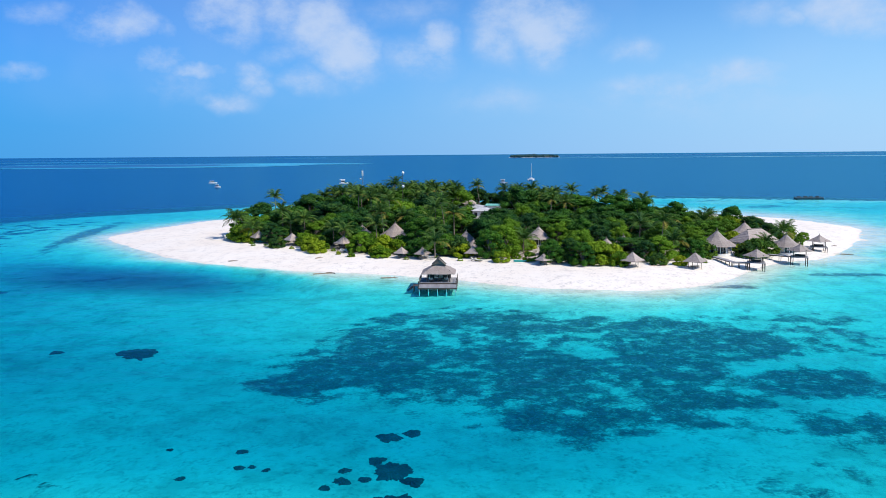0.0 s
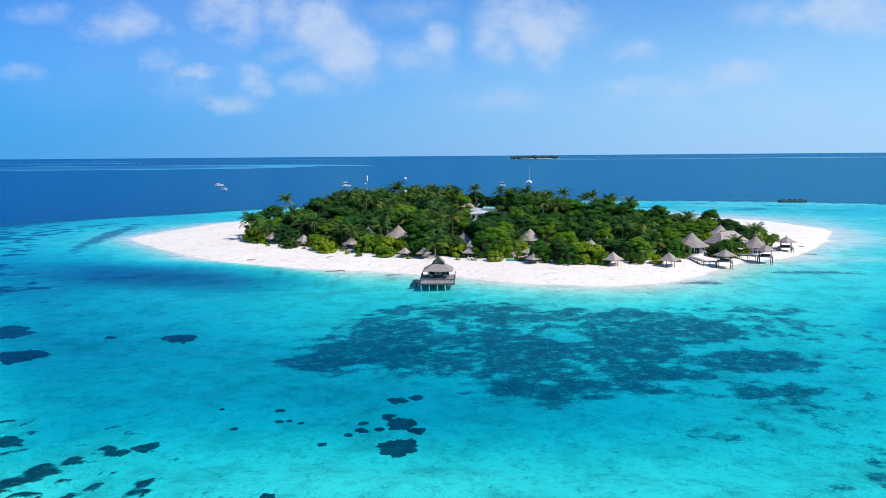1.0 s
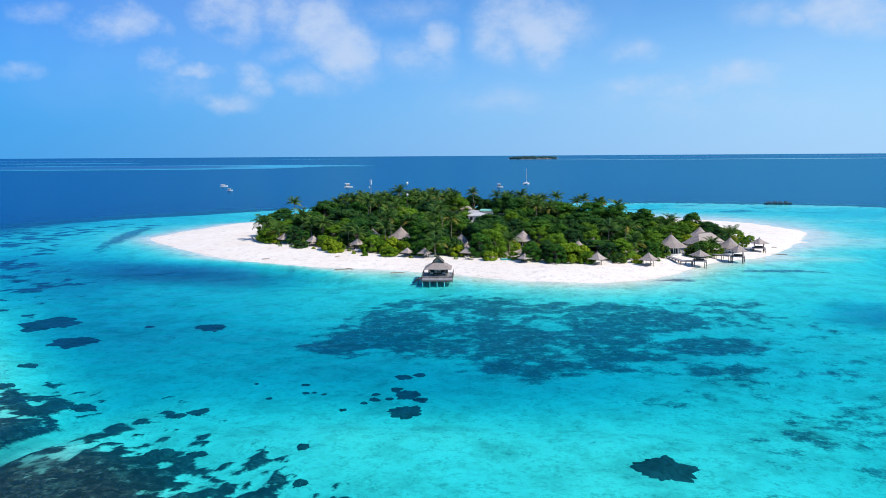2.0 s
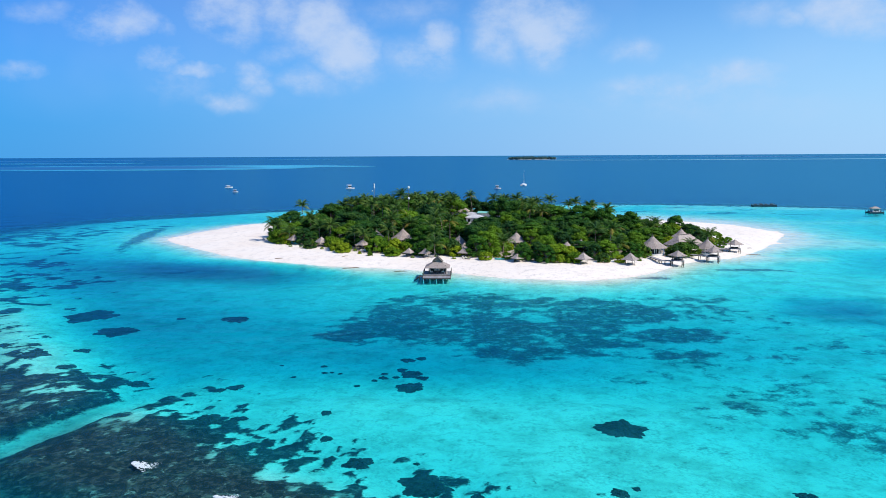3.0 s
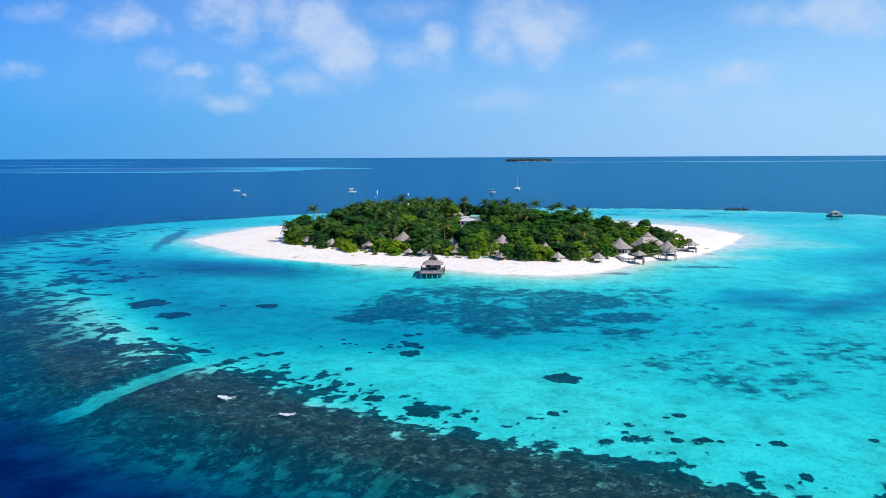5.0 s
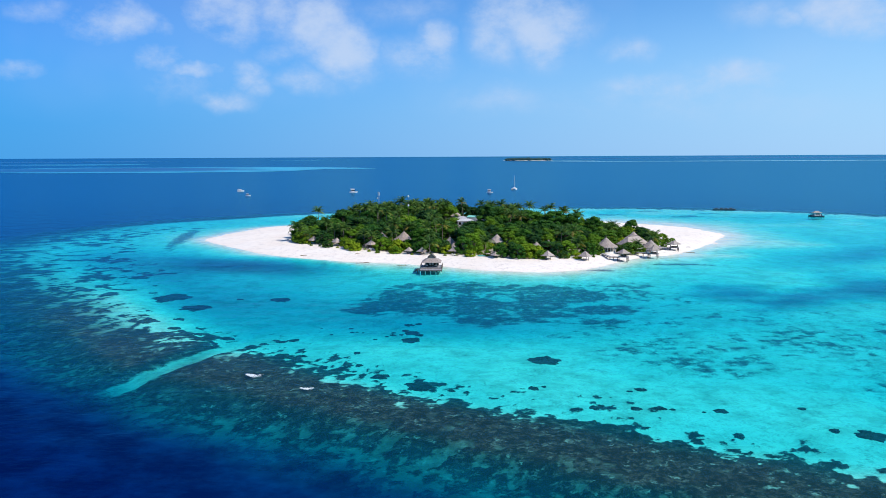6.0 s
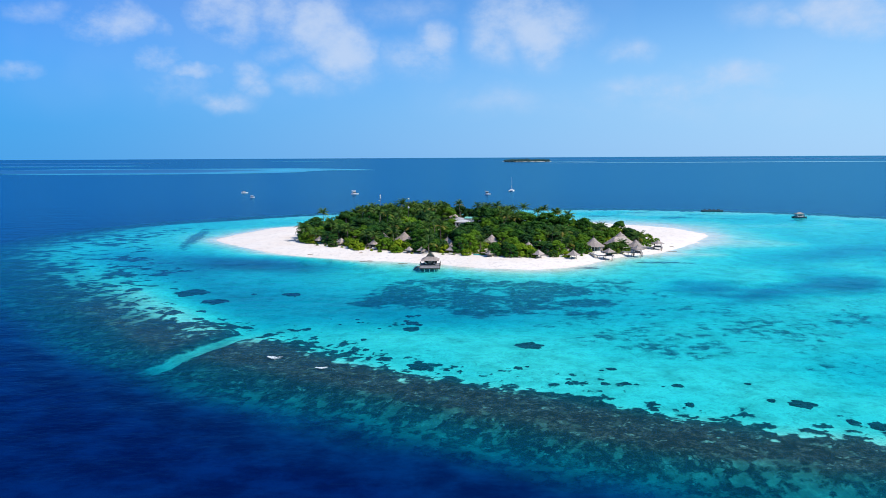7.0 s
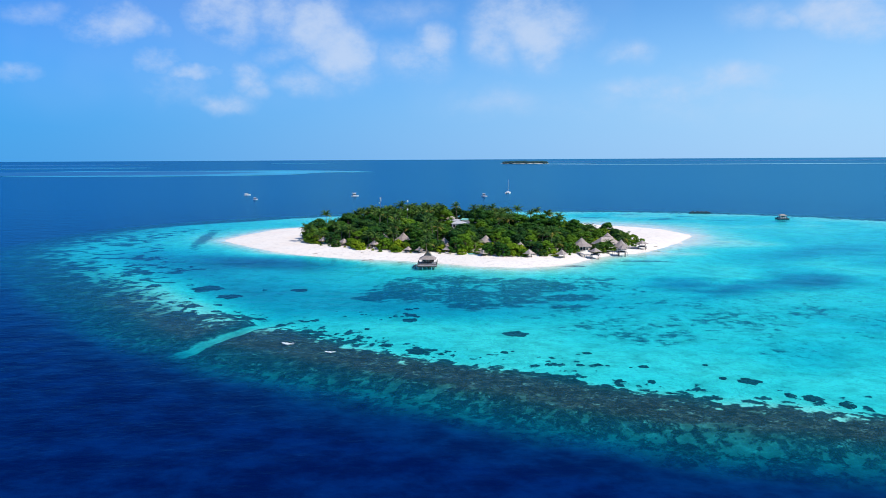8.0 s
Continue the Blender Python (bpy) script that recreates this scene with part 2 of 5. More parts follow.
# depth in thirtieths of thirty metres: what passes, what the water itself scatters, and how much of that
WATER_TINT = [(0.0, (0.97, 1.0, 1.0)), (0.017, (0.5, 0.98, 0.98)), (0.04, (0.22, 0.95, 0.98)), (0.07, (0.12, 0.89, 0.965)), (0.12, (0.04, 0.77, 0.92)), (0.35, (0.01, 0.42, 0.68)), (1.0, (0.0, 0.1, 0.4))]
WATER_OWN = [(0.0, (0.004, 0.13, 0.3)), (0.06, (0.002, 0.125, 0.28)), (0.12, (0.0, 0.08, 0.2)), (0.22, (0.0, 0.036, 0.135)), (0.42, (0.0, 0.015, 0.085)), (1.0, (0.0, 0.009, 0.078))]
WATER_SHARE = [(0.0, (0.0,) * 3), (0.03, (0.05,) * 3), (0.07, (0.13,) * 3), (0.13, (0.24,) * 3), (0.25, (0.62,) * 3), (0.38, (1.0,) * 3)]
CORAL_TONES = [(0.0, (0.008, 0.004, 0.005)), (0.4, (0.036, 0.016, 0.017)), (0.58, (0.09, 0.038, 0.035)), (0.72, (0.15, 0.07, 0.06)), (0.86, (0.25, 0.14, 0.12)), (0.96, (0.46, 0.34, 0.3))]
PATCH_TONES = [(0.0, (0.008, 0.006, 0.01)), (0.45, (0.03, 0.022, 0.03)), (0.7, (0.085, 0.06, 0.066)), (0.95, (0.19, 0.145, 0.14))]
RUBBLE_TONES = [(0.36, (0.03, 0.016, 0.015)), (0.5, (0.09, 0.055, 0.048)), (0.6, (0.18, 0.13, 0.11)), (0.7, (0.36, 0.29, 0.25))]
SAND = ground_material()
WATER = water_material()
LEAF = leaf_material("broad_leaves", (0.008, 0.045, 0.008), (0.052, 0.19, 0.018), (0.15, 0.28, 0.014))
SHRUB = leaf_material("shrub_leaves", (0.05, 0.13, 0.006), (0.14, 0.28, 0.012), (0.3, 0.38, 0.015))
PALM = leaf_material("palm_leaves", (0.016, 0.07, 0.014), (0.06, 0.16, 0.024), (0.14, 0.22, 0.035))
DRY = leaf_material("dry_palm_leaves", (0.14, 0.14, 0.02), (0.26, 0.24, 0.04), (0.3, 0.24, 0.05))
# leaves on the horizon: the bluish air haze is part of these greens
HAZY = leaf_material("far_leaves", (0.03, 0.09, 0.1), (0.05, 0.13, 0.14), (0.06, 0.13, 0.12))
BARK = plain("bark", (0.16, 0.12, 0.09), (0.3, 0.25, 0.2), 2.0, 0.9, bump=0.6, stretch=(1, 1, 4))
THATCH = plain("weathered_thatch", (0.27, 0.215, 0.185), (0.48, 0.4, 0.355), 1.2, 0.95, bump=0.9, stretch=(3, 3, 0.7), island=0.12)
CAP = plain("thatch_cap", (0.08, 0.07, 0.06), (0.16, 0.14, 0.12), 2.0, 0.95, bump=0.7)
TIMBER = plain("dark_timber", (0.05, 0.04, 0.035), (0.12, 0.09, 0.07), 1.5, 0.75, bump=0.4, stretch=(1, 1, 6))
DECK = plain("weathered_boards", (0.2, 0.19, 0.2), (0.34, 0.33, 0.34), 1.5, 0.8, bump=0.4, stretch=(6, 1, 1), island=0.15)
WHITE = plain("white_paint", (0.72, 0.72, 0.7), (0.82, 0.82, 0.81), 0.8, 0.55, bump=0.1)
WALL = plain("limewash_wall", (0.6, 0.57, 0.52), (0.75, 0.72, 0.68), 0.7, 0.8, bump=0.2)
GLASS = plain("dark_glass", (0.015, 0.02, 0.025), (0.03, 0.035, 0.04), 1.0, 0.08)
SHINGLE = plain("grey_shingle", (0.42, 0.42, 0.44), (0.6, 0.6, 0.62), 1.0, 0.8, bump=0.4, island=0.1)
TEAL = plain("teal_sheet_roof", (0.16, 0.52, 0.44), (0.26, 0.64, 0.54), 0.4, 0.75, bump=0.1)
BLUE = plain("blue_canvas", (0.02, 0.12, 0.42), (0.04, 0.2, 0.55), 2.0, 0.8)
AQUA = plain("aqua_canvas", (0.03, 0.35, 0.33), (0.06, 0.45, 0.42), 2.0, 0.6)
CREAM = plain("cream_cushion", (0.6, 0.56, 0.48), (0.72, 0.68, 0.6), 2.0, 0.9)
STEEL = plain("grey_steel", (0.35, 0.36, 0.38), (0.5, 0.51, 0.52), 2.0, 0.45, 0.7)
CORAL = plain("coral_head", (0.012, 0.011, 0.014), (0.11, 0.085, 0.085), 0.8, 0.9, bump=0.9)
# timber of the far pontoons, the blue-grey of distance haze mixed into its colour
HAZED_TIMBER = plain("tarred_timber", (0.05, 0.085, 0.11), (0.08, 0.12, 0.15), 1.0, 0.8, bump=0.3)
DRIFT = plain("driftwood", (0.2, 0.15, 0.1), (0.36, 0.29, 0.22), 2.0, 0.9, bump=0.5)
FOAM = plain("sea_foam", (0.5, 0.58, 0.62), (0.75, 0.8, 0.82), 3.0, 0.9, bump=0.5)


# ---- building helpers ----
def thing(name, m, label, category, group="", kind=""):
    ob = new(name)
    ob.empty_display_size = 0.5
    ob.matrix_world = m
    return tagged(ob, label, category, group, kind)


def mesh_object(name, mesh, mat, parent=None, label=""):
    if mat and not mesh.materials:
        mesh.materials.append(mat)
    ob = new(name, mesh)
    ob.parent = parent
    return tagged(ob, label)


def part(name, bm, mat, parent=None, label=""):
    mesh = bpy.data.meshes.new(name)
    bm.normal_update()
    bm.to_mesh(mesh)
    bm.free()
    return mesh_object(name, mesh, mat, parent, label)


def raw(name, verts, faces, mat, parent=None, label=""):
    mesh = bpy.data.meshes.new(name)
    mesh.from_pydata([tuple(map(float, v)) for v in verts], [], [tuple(map(int, f)) for f in faces])
    mesh.update()
    return mesh_object(name, mesh, mat, parent, label)


def box(bm, x0, y0, z0, x1, y1, z1, bevel=0.0):
    m = Matrix.LocRotScale(((x0 + x1) / 2, (y0 + y1) / 2, (z0 + z1) / 2), None, (x1 - x0, y1 - y0, z1 - z0))
    made = bmesh.ops.create_cube(bm, size=1, matrix=m)["verts"]
    if bevel:
        edges = list({e for v in made for e in v.link_edges})
        bmesh.ops.bevel(bm, geom=edges, offset=bevel, segments=1, affect="EDGES")
    return bm


def boxed(*args, bevel=0.0):
    return box(bmesh.new(), *args, bevel=bevel)


def rod(bm, a, b, r0, r1=None, n=8):
    a, b = Vector(a), Vector(b)
    d = b - a
    m = Matrix.Translation((a + b) / 2) @ d.to_track_quat("Z", "Y").to_matrix().to_4x4()
    bmesh.ops.create_cone(bm, cap_ends=True, segments=n, radius1=r0, radius2=r0 if r1 is None else r1, depth=d.length, matrix=m)
    return bm


def rodded(*args, **kw):
    return rod(bmesh.new(), *args, **kw)


# ---- land and sea: smooth outlines about a middle, then heights ----
TABLE = np.random.RandomState(7).rand(256, 256)


def grain(x, y):
    xi, yi = np.floor(x).astype(int), np.floor(y).astype(int)
    fx, fy = x - xi, y - yi
    fx, fy = fx * fx * (3 - 2 * fx), fy * fy * (3 - 2 * fy)
    a, b = TABLE[xi % 256, yi % 256], TABLE[(xi + 1) % 256, yi % 256]
    c, d = TABLE[xi % 256, (yi + 1) % 256], TABLE[(xi + 1) % 256, (yi + 1) % 256]
    return (a * (1 - fx) + b * fx) * (1 - fy) + (c * (1 - fx) + d * fx) * fy


def fbm(x, y, octaves=4):
    total, size, norm = 0.0, 1.0, 0.0
    for k in range(octaves):
        total = total + size * grain(x * 2 ** k + 17.3 * k, y * 2 ** k + 9.1 * k)
        norm += size
        size *= 0.55
    return total / norm


def step(v, a, b):
    t = np.clip((v - a) / (b - a), 0, 1)
    return t * t * (3 - 2 * t)


SHORE = ((15, 235), (112.4, 1.3, 20.1, 13.6, -1.3, -3.1, 11.4, 1.2, 3.0, 0.7, 2.2, -0.5, -1.8, -1.7, 1.9, -1.8, -0.1))
WOOD = ((12, 245), (84.8, 3.7, 6.0, 7.9, -7.4, -2.9, -0.8, 0.4, -1.7, -0.2, 0.2, -0.5, 0.1, -1.6, -2.1))
DROP = ((30, 210), (281.9, 40.0, 3.0, 24.1, -18.0, -8.9, 11.3, -0.3, 1.0, 2.4, 4.5, 0.8, 0.1))


def inside(outline, x, y):
    """Metres inside an outline, counted towards its middle; less than nothing outside."""
    (cx, cy), waves = outline
    a = np.arctan2(y - cy, x - cx)
    r = waves[0]
    for k in range(1, len(waves) // 2 + 1):
        r = r + waves[2 * k - 1] * np.cos(k * a) + waves[2 * k] * np.sin(k * a)
    return r - np.hypot(x - cx, y - cy)


def wooded(x, y):
    """Metres inside the edge of the wood, which comes furthest forward along the lagoon beach."""
    return inside(WOOD, x, y) + 7.5 * step(-y, -225, -205) * (1 - 0.7 * step(x, 58, 72)) * step(x, -75, -60)


def blob(x, y, cx, cy, rx, ry, turn=0.0):
    c, s = math.cos(radians(turn)), math.sin(radians(turn))
    dx, dy = x - cx, y - cy
    return np.hypot((dx * c + dy * s) / rx, (dy * c - dx * s) / ry)


# lagoon patches: x, y, half sizes across and along, turn
MEADOW = ((1, 113, 24, 16, 0), (10, 98, 37, 25, 0), (19, 80, 21, 18, 0), (36, 103, 20, 15, 10), (-20, 85, 8, 6, 20), (50, 84, 11, 8, 0))
EAST_BEDS = ((50, 68.5, 5, 4, 0), (63, 64, 8, 5, 0), (60, 51, 9, 6, 0), (74, 56, 9, 9, 0), (90, 54, 13, 6, 0), (38, 68, 7, 4, 0), (84, 49, 8, 5, 0))
THIN_BEDS = ((66, 88, 26, 14, -10), (108, 62, 34, 16, 0), (70, 38, 36, 20, -15), (60, 112, 22, 12, 0), (-110, 167, 24, 12, 0), (-38, 158, 20, 6, -12))
STRIPS = ((-136, 265, 48, 4.5, 100), (60.5, 143.4, 6.5, 1.6, 8), (96, 161, 12, 1.8, 0), (160, 455, 9, 5, 0), (172, 380, 20, 3.5, 0), (205, 372, 16, 3, 0), (120, 400, 14, 4, 0), (190, 400, 9, 3, 0), (150, 420, 12, 4, 0))
# how far the dark growth of the reef reaches in from the drop-off, from west to east
REEF_X = (-230, -170, -130, -95, -62, -54, -39, -25, -8, 4, 17, 23, 31, 40, 44, 63, 100, 160)
REEF_IN = (36, 44, 42, 40, 38, 40, 44, 39, 36, 39, 39, 38, 45, 41, 34, 33, 38, 34)
EDGE_X = (-260, -188, -129, -91, -60)          # the drop-off lies further in towards the west
EDGE_IN = (24, 18, 12, 8, 2)


def nearest(patches, x, y):
    return np.minimum.reduce([blob(x, y, *p) for p in patches])


def land(x, y):
    """Height of the ground, and how much reef, sea grass, leaf litter and rubble lie on it."""
    s, e0 = inside(SHORE, x, y), inside(DROP, x, y)
    # the beach draws in at its two far corners
    s = s - 9 * (1 - step(blob(x, y, 146, 298, 60, 45, 0), 0.4, 1.1)) - 9 * (1 - step(blob(x, y, -114, 277, 34, 30, 0), 0.3, 1.1))
    s = s + 2.0 * (fbm(x / 14, y / 14, 2) - 0.5)
    lip = e0 - np.interp(x, EDGE_X, EDGE_IN)
    e = lip + 8 * (fbm(x / 22 + 5, y / 22, 3) - 0.5)
    wide = fbm(x / 60 + 3, y / 45, 3)
    depth = 1.9 * (1 - np.exp(-(np.maximum(-s, 0) / (24 + 28 * step(x, 80, 130))) ** 1.4)) + 1.3 * (wide - 0.45) * step(-s, 5, 40)
    # blue pools in the lagoon
    depth = depth + 6.5 * (1 - step(blob(x, y, -74, 163, 40, 14, -24) + 0.3 * (fbm(x / 12, y / 8, 2) - 0.5), 0.0, 1.5))
    pools = nearest(((96, 95, 19, 13, 0), (122, 102, 21, 10, 8), (143, 108, 26, 15, 5)), x, y)
    depth = depth + 3.6 * (1 - step(pools + 1.6 * (fbm(x / 14, y / 9, 3) - 0.5), 0.3, 1.3))
    depth = depth + 1.6 * (1 - step(blob(x, y, 195, 185, 95, 42, 10), 0.2, 1.2)) * step(fbm(x / 25, y / 18, 3), 0.3, 0.6)
    depth = depth + 1.3 * (1 - step(blob(x, y, -55, 78, 75, 28, -20), 0.2, 1.2)) + 2.4 * (1 - step(blob(x, y, -140, 150, 60, 75, 0), 0.3, 1.2))
    depth = depth + 1.5 * (1 - step(blob(x, y, -88, 118, 60, 48, 0), 0.3, 1.2))
    depth = depth + 0.9 * (1 - step(blob(x, y, -2, 56, 48, 17, 0), 0.3, 1.15))
    depth = depth + 0.9 * (1 - step(blob(x, y, 5, 74, 85, 32, -5), 0.4, 1.2))
    depth = depth * (1 - 0.2 * step(e0, 35, 50) * (1 - step(e0, 62, 90)) * step(x, -60, -20))
    depth = depth * (1 - 0.5 * step(y, 250, 330) * step(x, -20, 60))
    rim = 1 - step(e, 22 + 20 * step(-x, 10, 110), 42 + 40 * step(-x, 10, 110))
    depth = depth + 1.2 * step(fbm(x / 30 + 9, y / 22, 4), 0.42, 0.68) * step(x, 55, 115) * step(-s, 25, 75)
    depth = depth * (1 - rim) + (0.38 + 0.35 * step(-x, 20, 90) + 1.3 * step(-x, 80, 170)) * rim
    slope = np.maximum(15 + 4 * step(-x, 40, 140) - e, 0) * (1 + 1.2 * step(y, 200, 330))
    depth = depth + 0.17 * np.minimum(slope, 15) + 0.55 * np.clip(slope - 15, 0, 10) + 1.6 * np.maximum(slope - 25, 0)
    depth = np.clip(np.maximum(depth + 0.5 * (fbm(x / 11 + 2, y / 12, 3) - 0.5) * step(-s, 4, 25), 0.6 * step(-s, 8, 40)), 0, 44)
    ax, ay, bx, by = -66.0, 0.0, -43.5, 53.0
    t = np.clip(((x - ax) * (bx - ax) + (y - ay) * (by - ay)) / ((bx - ax) ** 2 + (by - ay) ** 2), 0, 1)
    way = np.hypot(x - ax - t * (bx - ax), y - ay - t * (by - ay))
    depth = depth + 0.9 * (1 - step(way, 1.0, 7.0)) * step(depth, 0.3, 0.5)
    # reef crest all round, broken up inwards, with a sandy channel through it
    west = step(-x, 55, 120)
    patch, fine = fbm(x / 5.0 + 31, y / 6.0, 4), fbm(x / 1.7 + 8, y / 2.0, 3)
    broad = fbm(x / 17 + 40, y / 13, 2)
    lee = 1 - np.maximum(step(y, 240, 340) * step(x, -60, 30), step(y, 285, 345) * step(x, -230, -170))
    margin = np.interp(x, REEF_X, REEF_IN) - e0
    grown = margin / (6.5 + 6 * west + 3 * step(-x, 15, 30)) + 4.0 * (patch - 0.5) + 3.4 * (fine - 0.5) + 1.2 * (broad - 0.5) - 2.0 * (1 - lee)
    outer = (lip - 7) / 7 + 4.0 * (broad - 0.5) + 4.0 * (fine - 0.5)
    slack = 3.0 * (fbm(x / 4.5 + 3, y / 5.0, 3) - 0.5) + 4.0 * (fbm(x / 1.9 + 14, y / 2.2, 3) - 0.5) - 0.05
    reef = step(np.minimum(grown, np.maximum(outer, slack)), -0.3, 0.4)
    reef = reef * (1 - 0.45 * step(fbm(x / 2.2 + 60, y / 2.2, 3), 0.57, 0.68)) * step(lip, -16, -4)
    # stray clumps inside the edge
    halo = (1 - step(-margin, 0, 17)) * lee
    stray = 3.6 * (fbm(x / 2.8 + 5, y / 3.0 + 21, 3) - 0.5) + 2.4 * (fine - 0.5) + 0.75 * halo
    reef = np.maximum(reef, 0.9 * step(stray, 0.9, 1.4) * step(halo, 0.02, 0.2))
    # loose patches on the western flat
    loose = fbm(x / 5.5 + 71, y / 4.5, 3)
    flat = step(-x, 75, 130) * step(e0, 20, 45) * (1 - step(e0, 70, 125)) * step(-s, 18, 45) * lee
    reef = np.maximum(reef, 0.85 * step(5.0 * (loose - 0.5) + 1.6 * (fine - 0.5) + 1.1 * flat, 1.0, 1.35) * step(flat, 0.05, 0.3))
    clear = np.maximum(step(way + 1.2 * (patch - 0.5) + 1.4 * (fine - 0.5), 1.4, 3.4), 1 - step(lip, 0, 9))
    reef = reef * clear * (0.75 + 0.25 * step(lip, 2, 12))
    # the long dark strips of rubble laid in the lagoon
    strip = 1 - step(nearest(STRIPS, x, y) + 1.2 * (fine - 0.5), 0.6, 1.2)
    # sea grass meadow before the beach and thinner beds to the east
    g, tuft = fbm(x / 11 + 11, y / 9 + 4, 4), fbm(x / 2.4, y / 2.2 + 7, 3)
    bed = 2.6 * (1.02 - nearest(MEADOW, x, y))
    beds = np.minimum(1.0 * (0.85 - nearest(EAST_BEDS, x, y)), 0.24)
    thin = np.minimum(0.5 * (0.8 - nearest(THIN_BEDS, x, y)), -0.02)
    grass = np.minimum(np.maximum.reduce([bed, beds, thin]), 0.7) + 1.7 * (g - 0.5) + 1.9 * (tuft - 0.5)
    grass = np.where(np.maximum.reduce([bed, beds, thin]) > -0.4, grass, 0)
    grass = np.clip(np.maximum(grass * step(depth, 0.5, 0.9), 0.75 * strip), 0, 1)
    z = np.where(s > 0, 1.7 * (1 - np.exp(-np.maximum(s, 0) / 10)), -np.minimum(depth, 2.0 + 0.05 * depth))
    z = z + 0.4 * reef * step(depth, 0.45, 0.9) * fbm(x / 2.5, y / 2.5, 2) + np.where(s > 0, 0.03, 0.12) * (fbm(x / 5, y / 5, 3) - 0.5)
    litter = step(wooded(x, y) - 4 + 6 * (fbm(x / 6, y / 6, 3) - 0.5), 0.5, 5.0)
    rubble = lee * step(margin + 14 * (patch - 0.5) + 10 * (fine - 0.5), 1 - 26 * west, 9 + 4 * west) * np.maximum(clear, 0.4) * (0.86 + 0.14 * step(lip + 12 * (broad - 0.5), 4, 15))
    return z, reef, grass, litter, depth, rubble


def sheet(name, xs, ys, z, fields, mat):
    gx, gy = np.meshgrid(xs, ys)
    co = np.stack([gx, gy, z], -1).reshape(-1, 3).astype(np.float32)
    nx, ny = len(xs), len(ys)
    i = (np.arange(ny - 1)[:, None] * nx + np.arange(nx - 1)[None]).ravel()
    quad = np.stack([i, i + 1, i + 1 + nx, i + nx], -1).astype(np.int32)
    mesh = bpy.data.meshes.new(name)
    mesh.vertices.add(len(co))
    mesh.vertices.foreach_set("co", co.ravel())
    mesh.loops.add(quad.size)
    mesh.loops.foreach_set("vertex_index", quad.ravel())
    mesh.polygons.add(len(quad))
    mesh.polygons.foreach_set("loop_start", np.arange(0, quad.size, 4, dtype=np.int32))
    mesh.polygons.foreach_set("loop_total", np.full(len(quad), 4, dtype=np.int32))
    mesh.update(calc_edges=True)
    mesh.polygons.foreach_set("use_smooth", np.ones(len(quad), dtype=bool))
    for key, values in fields.items():
        mesh.attributes.new(key, "FLOAT", "POINT").data.foreach_set("value", values.ravel().astype(np.float32))
    return mesh_object(name, mesh, mat)


def lines(*runs):
    """Grid lines: (from, to, step) runs, end to end."""
    out = [np.arange(a, b, c) for a, b, c in runs]
    return np.concatenate(out + [np.array([runs[-1][1]])])


xs = lines((-400, -150, 3.0), (-150, -96, 1.0), (-96, 104, 0.6), (104, 160, 1.2), (160, 480, 3.0))
ys = lines((-135, -66, 2.0), (-66, 130, 0.6), (130, 335, 1.6), (335, 600, 4.0))
gx, gy = np.meshgrid(xs, ys)
z, reef, grass, litter, depth, rubble = land(gx, gy)
ground = sheet("ground", xs, ys, z, {"reef": reef, "grass": grass, "litter": litter, "rubble": rubble}, SAND)
tagged(ground, "white coral sand island and lagoon floor with dark reef", "ground", kind="structure")

rings = np.geomspace(12, 4300, 22)
wx = np.concatenate([-400 - rings[::-1], lines((-400, 480, 4.0)), 480 + rings])
wy = np.concatenate([-135 - rings[::-1], lines((-135, 600, 4.0)), 600 + rings[rings < 4200]])
wy = wy[wy < 4750]
wy = np.append(wy, 4750)
gx, gy = np.meshgrid(wx, wy)
wz, _, _, _, depth, _ = land(gx, gy)
depth = np.where((gx < -390) | (gx > 470) | (gy < -125) | (gy > 590), 44, np.where(wz > 0, 0, depth))
sea = sheet("water", wx, wy, 7.0 * np.clip((gy - 2400) / 2350, 0, 1) ** 1.5, {"depth": depth}, WATER)
tagged(sea, "clear turquoise lagoon turning to deep blue sea", "sea", kind="structure")


def height(x, y):
    return float(land(np.array([float(x)]), np.array([float(y)]))[0][0])


# shallow banks far out, pale turquoise lines near the horizon
def bank(x, y, rx, ry, pale, up):
    n = 64
    rng = np.random.RandomState(int(x + 5000))
    wob = 1 + 0.35 * np.interp(np.arange(n), np.arange(0, n + 1, 4), rng.rand(n // 4 + 1) - 0.5)
    ring = [(x + rx * wob[k] * math.cos(2 * math.pi * k / n), y + ry * wob[k] * math.sin(2 * math.pi * k / n), 0.25 + up + 7.0 * max(0.0, (y + ry * wob[k] * math.sin(2 * math.pi * k / n) - 2400) / 2350) ** 1.5) for k in range(n)]
    mesh = bpy.data.meshes.new("shallow_bank")
    mesh.from_pydata([(x, y, 0.25 + up + 7.0 * max(0.0, (y - 2400) / 2350) ** 1.5)] + ring, [], [(0, 1 + k, 1 + (k + 1) % n) for k in range(n)])
    tagged(mesh_object("shallow_bank", mesh, pale), "pale turquoise shallow bank in the open sea", "sandbank", "shallow banks", "structure")


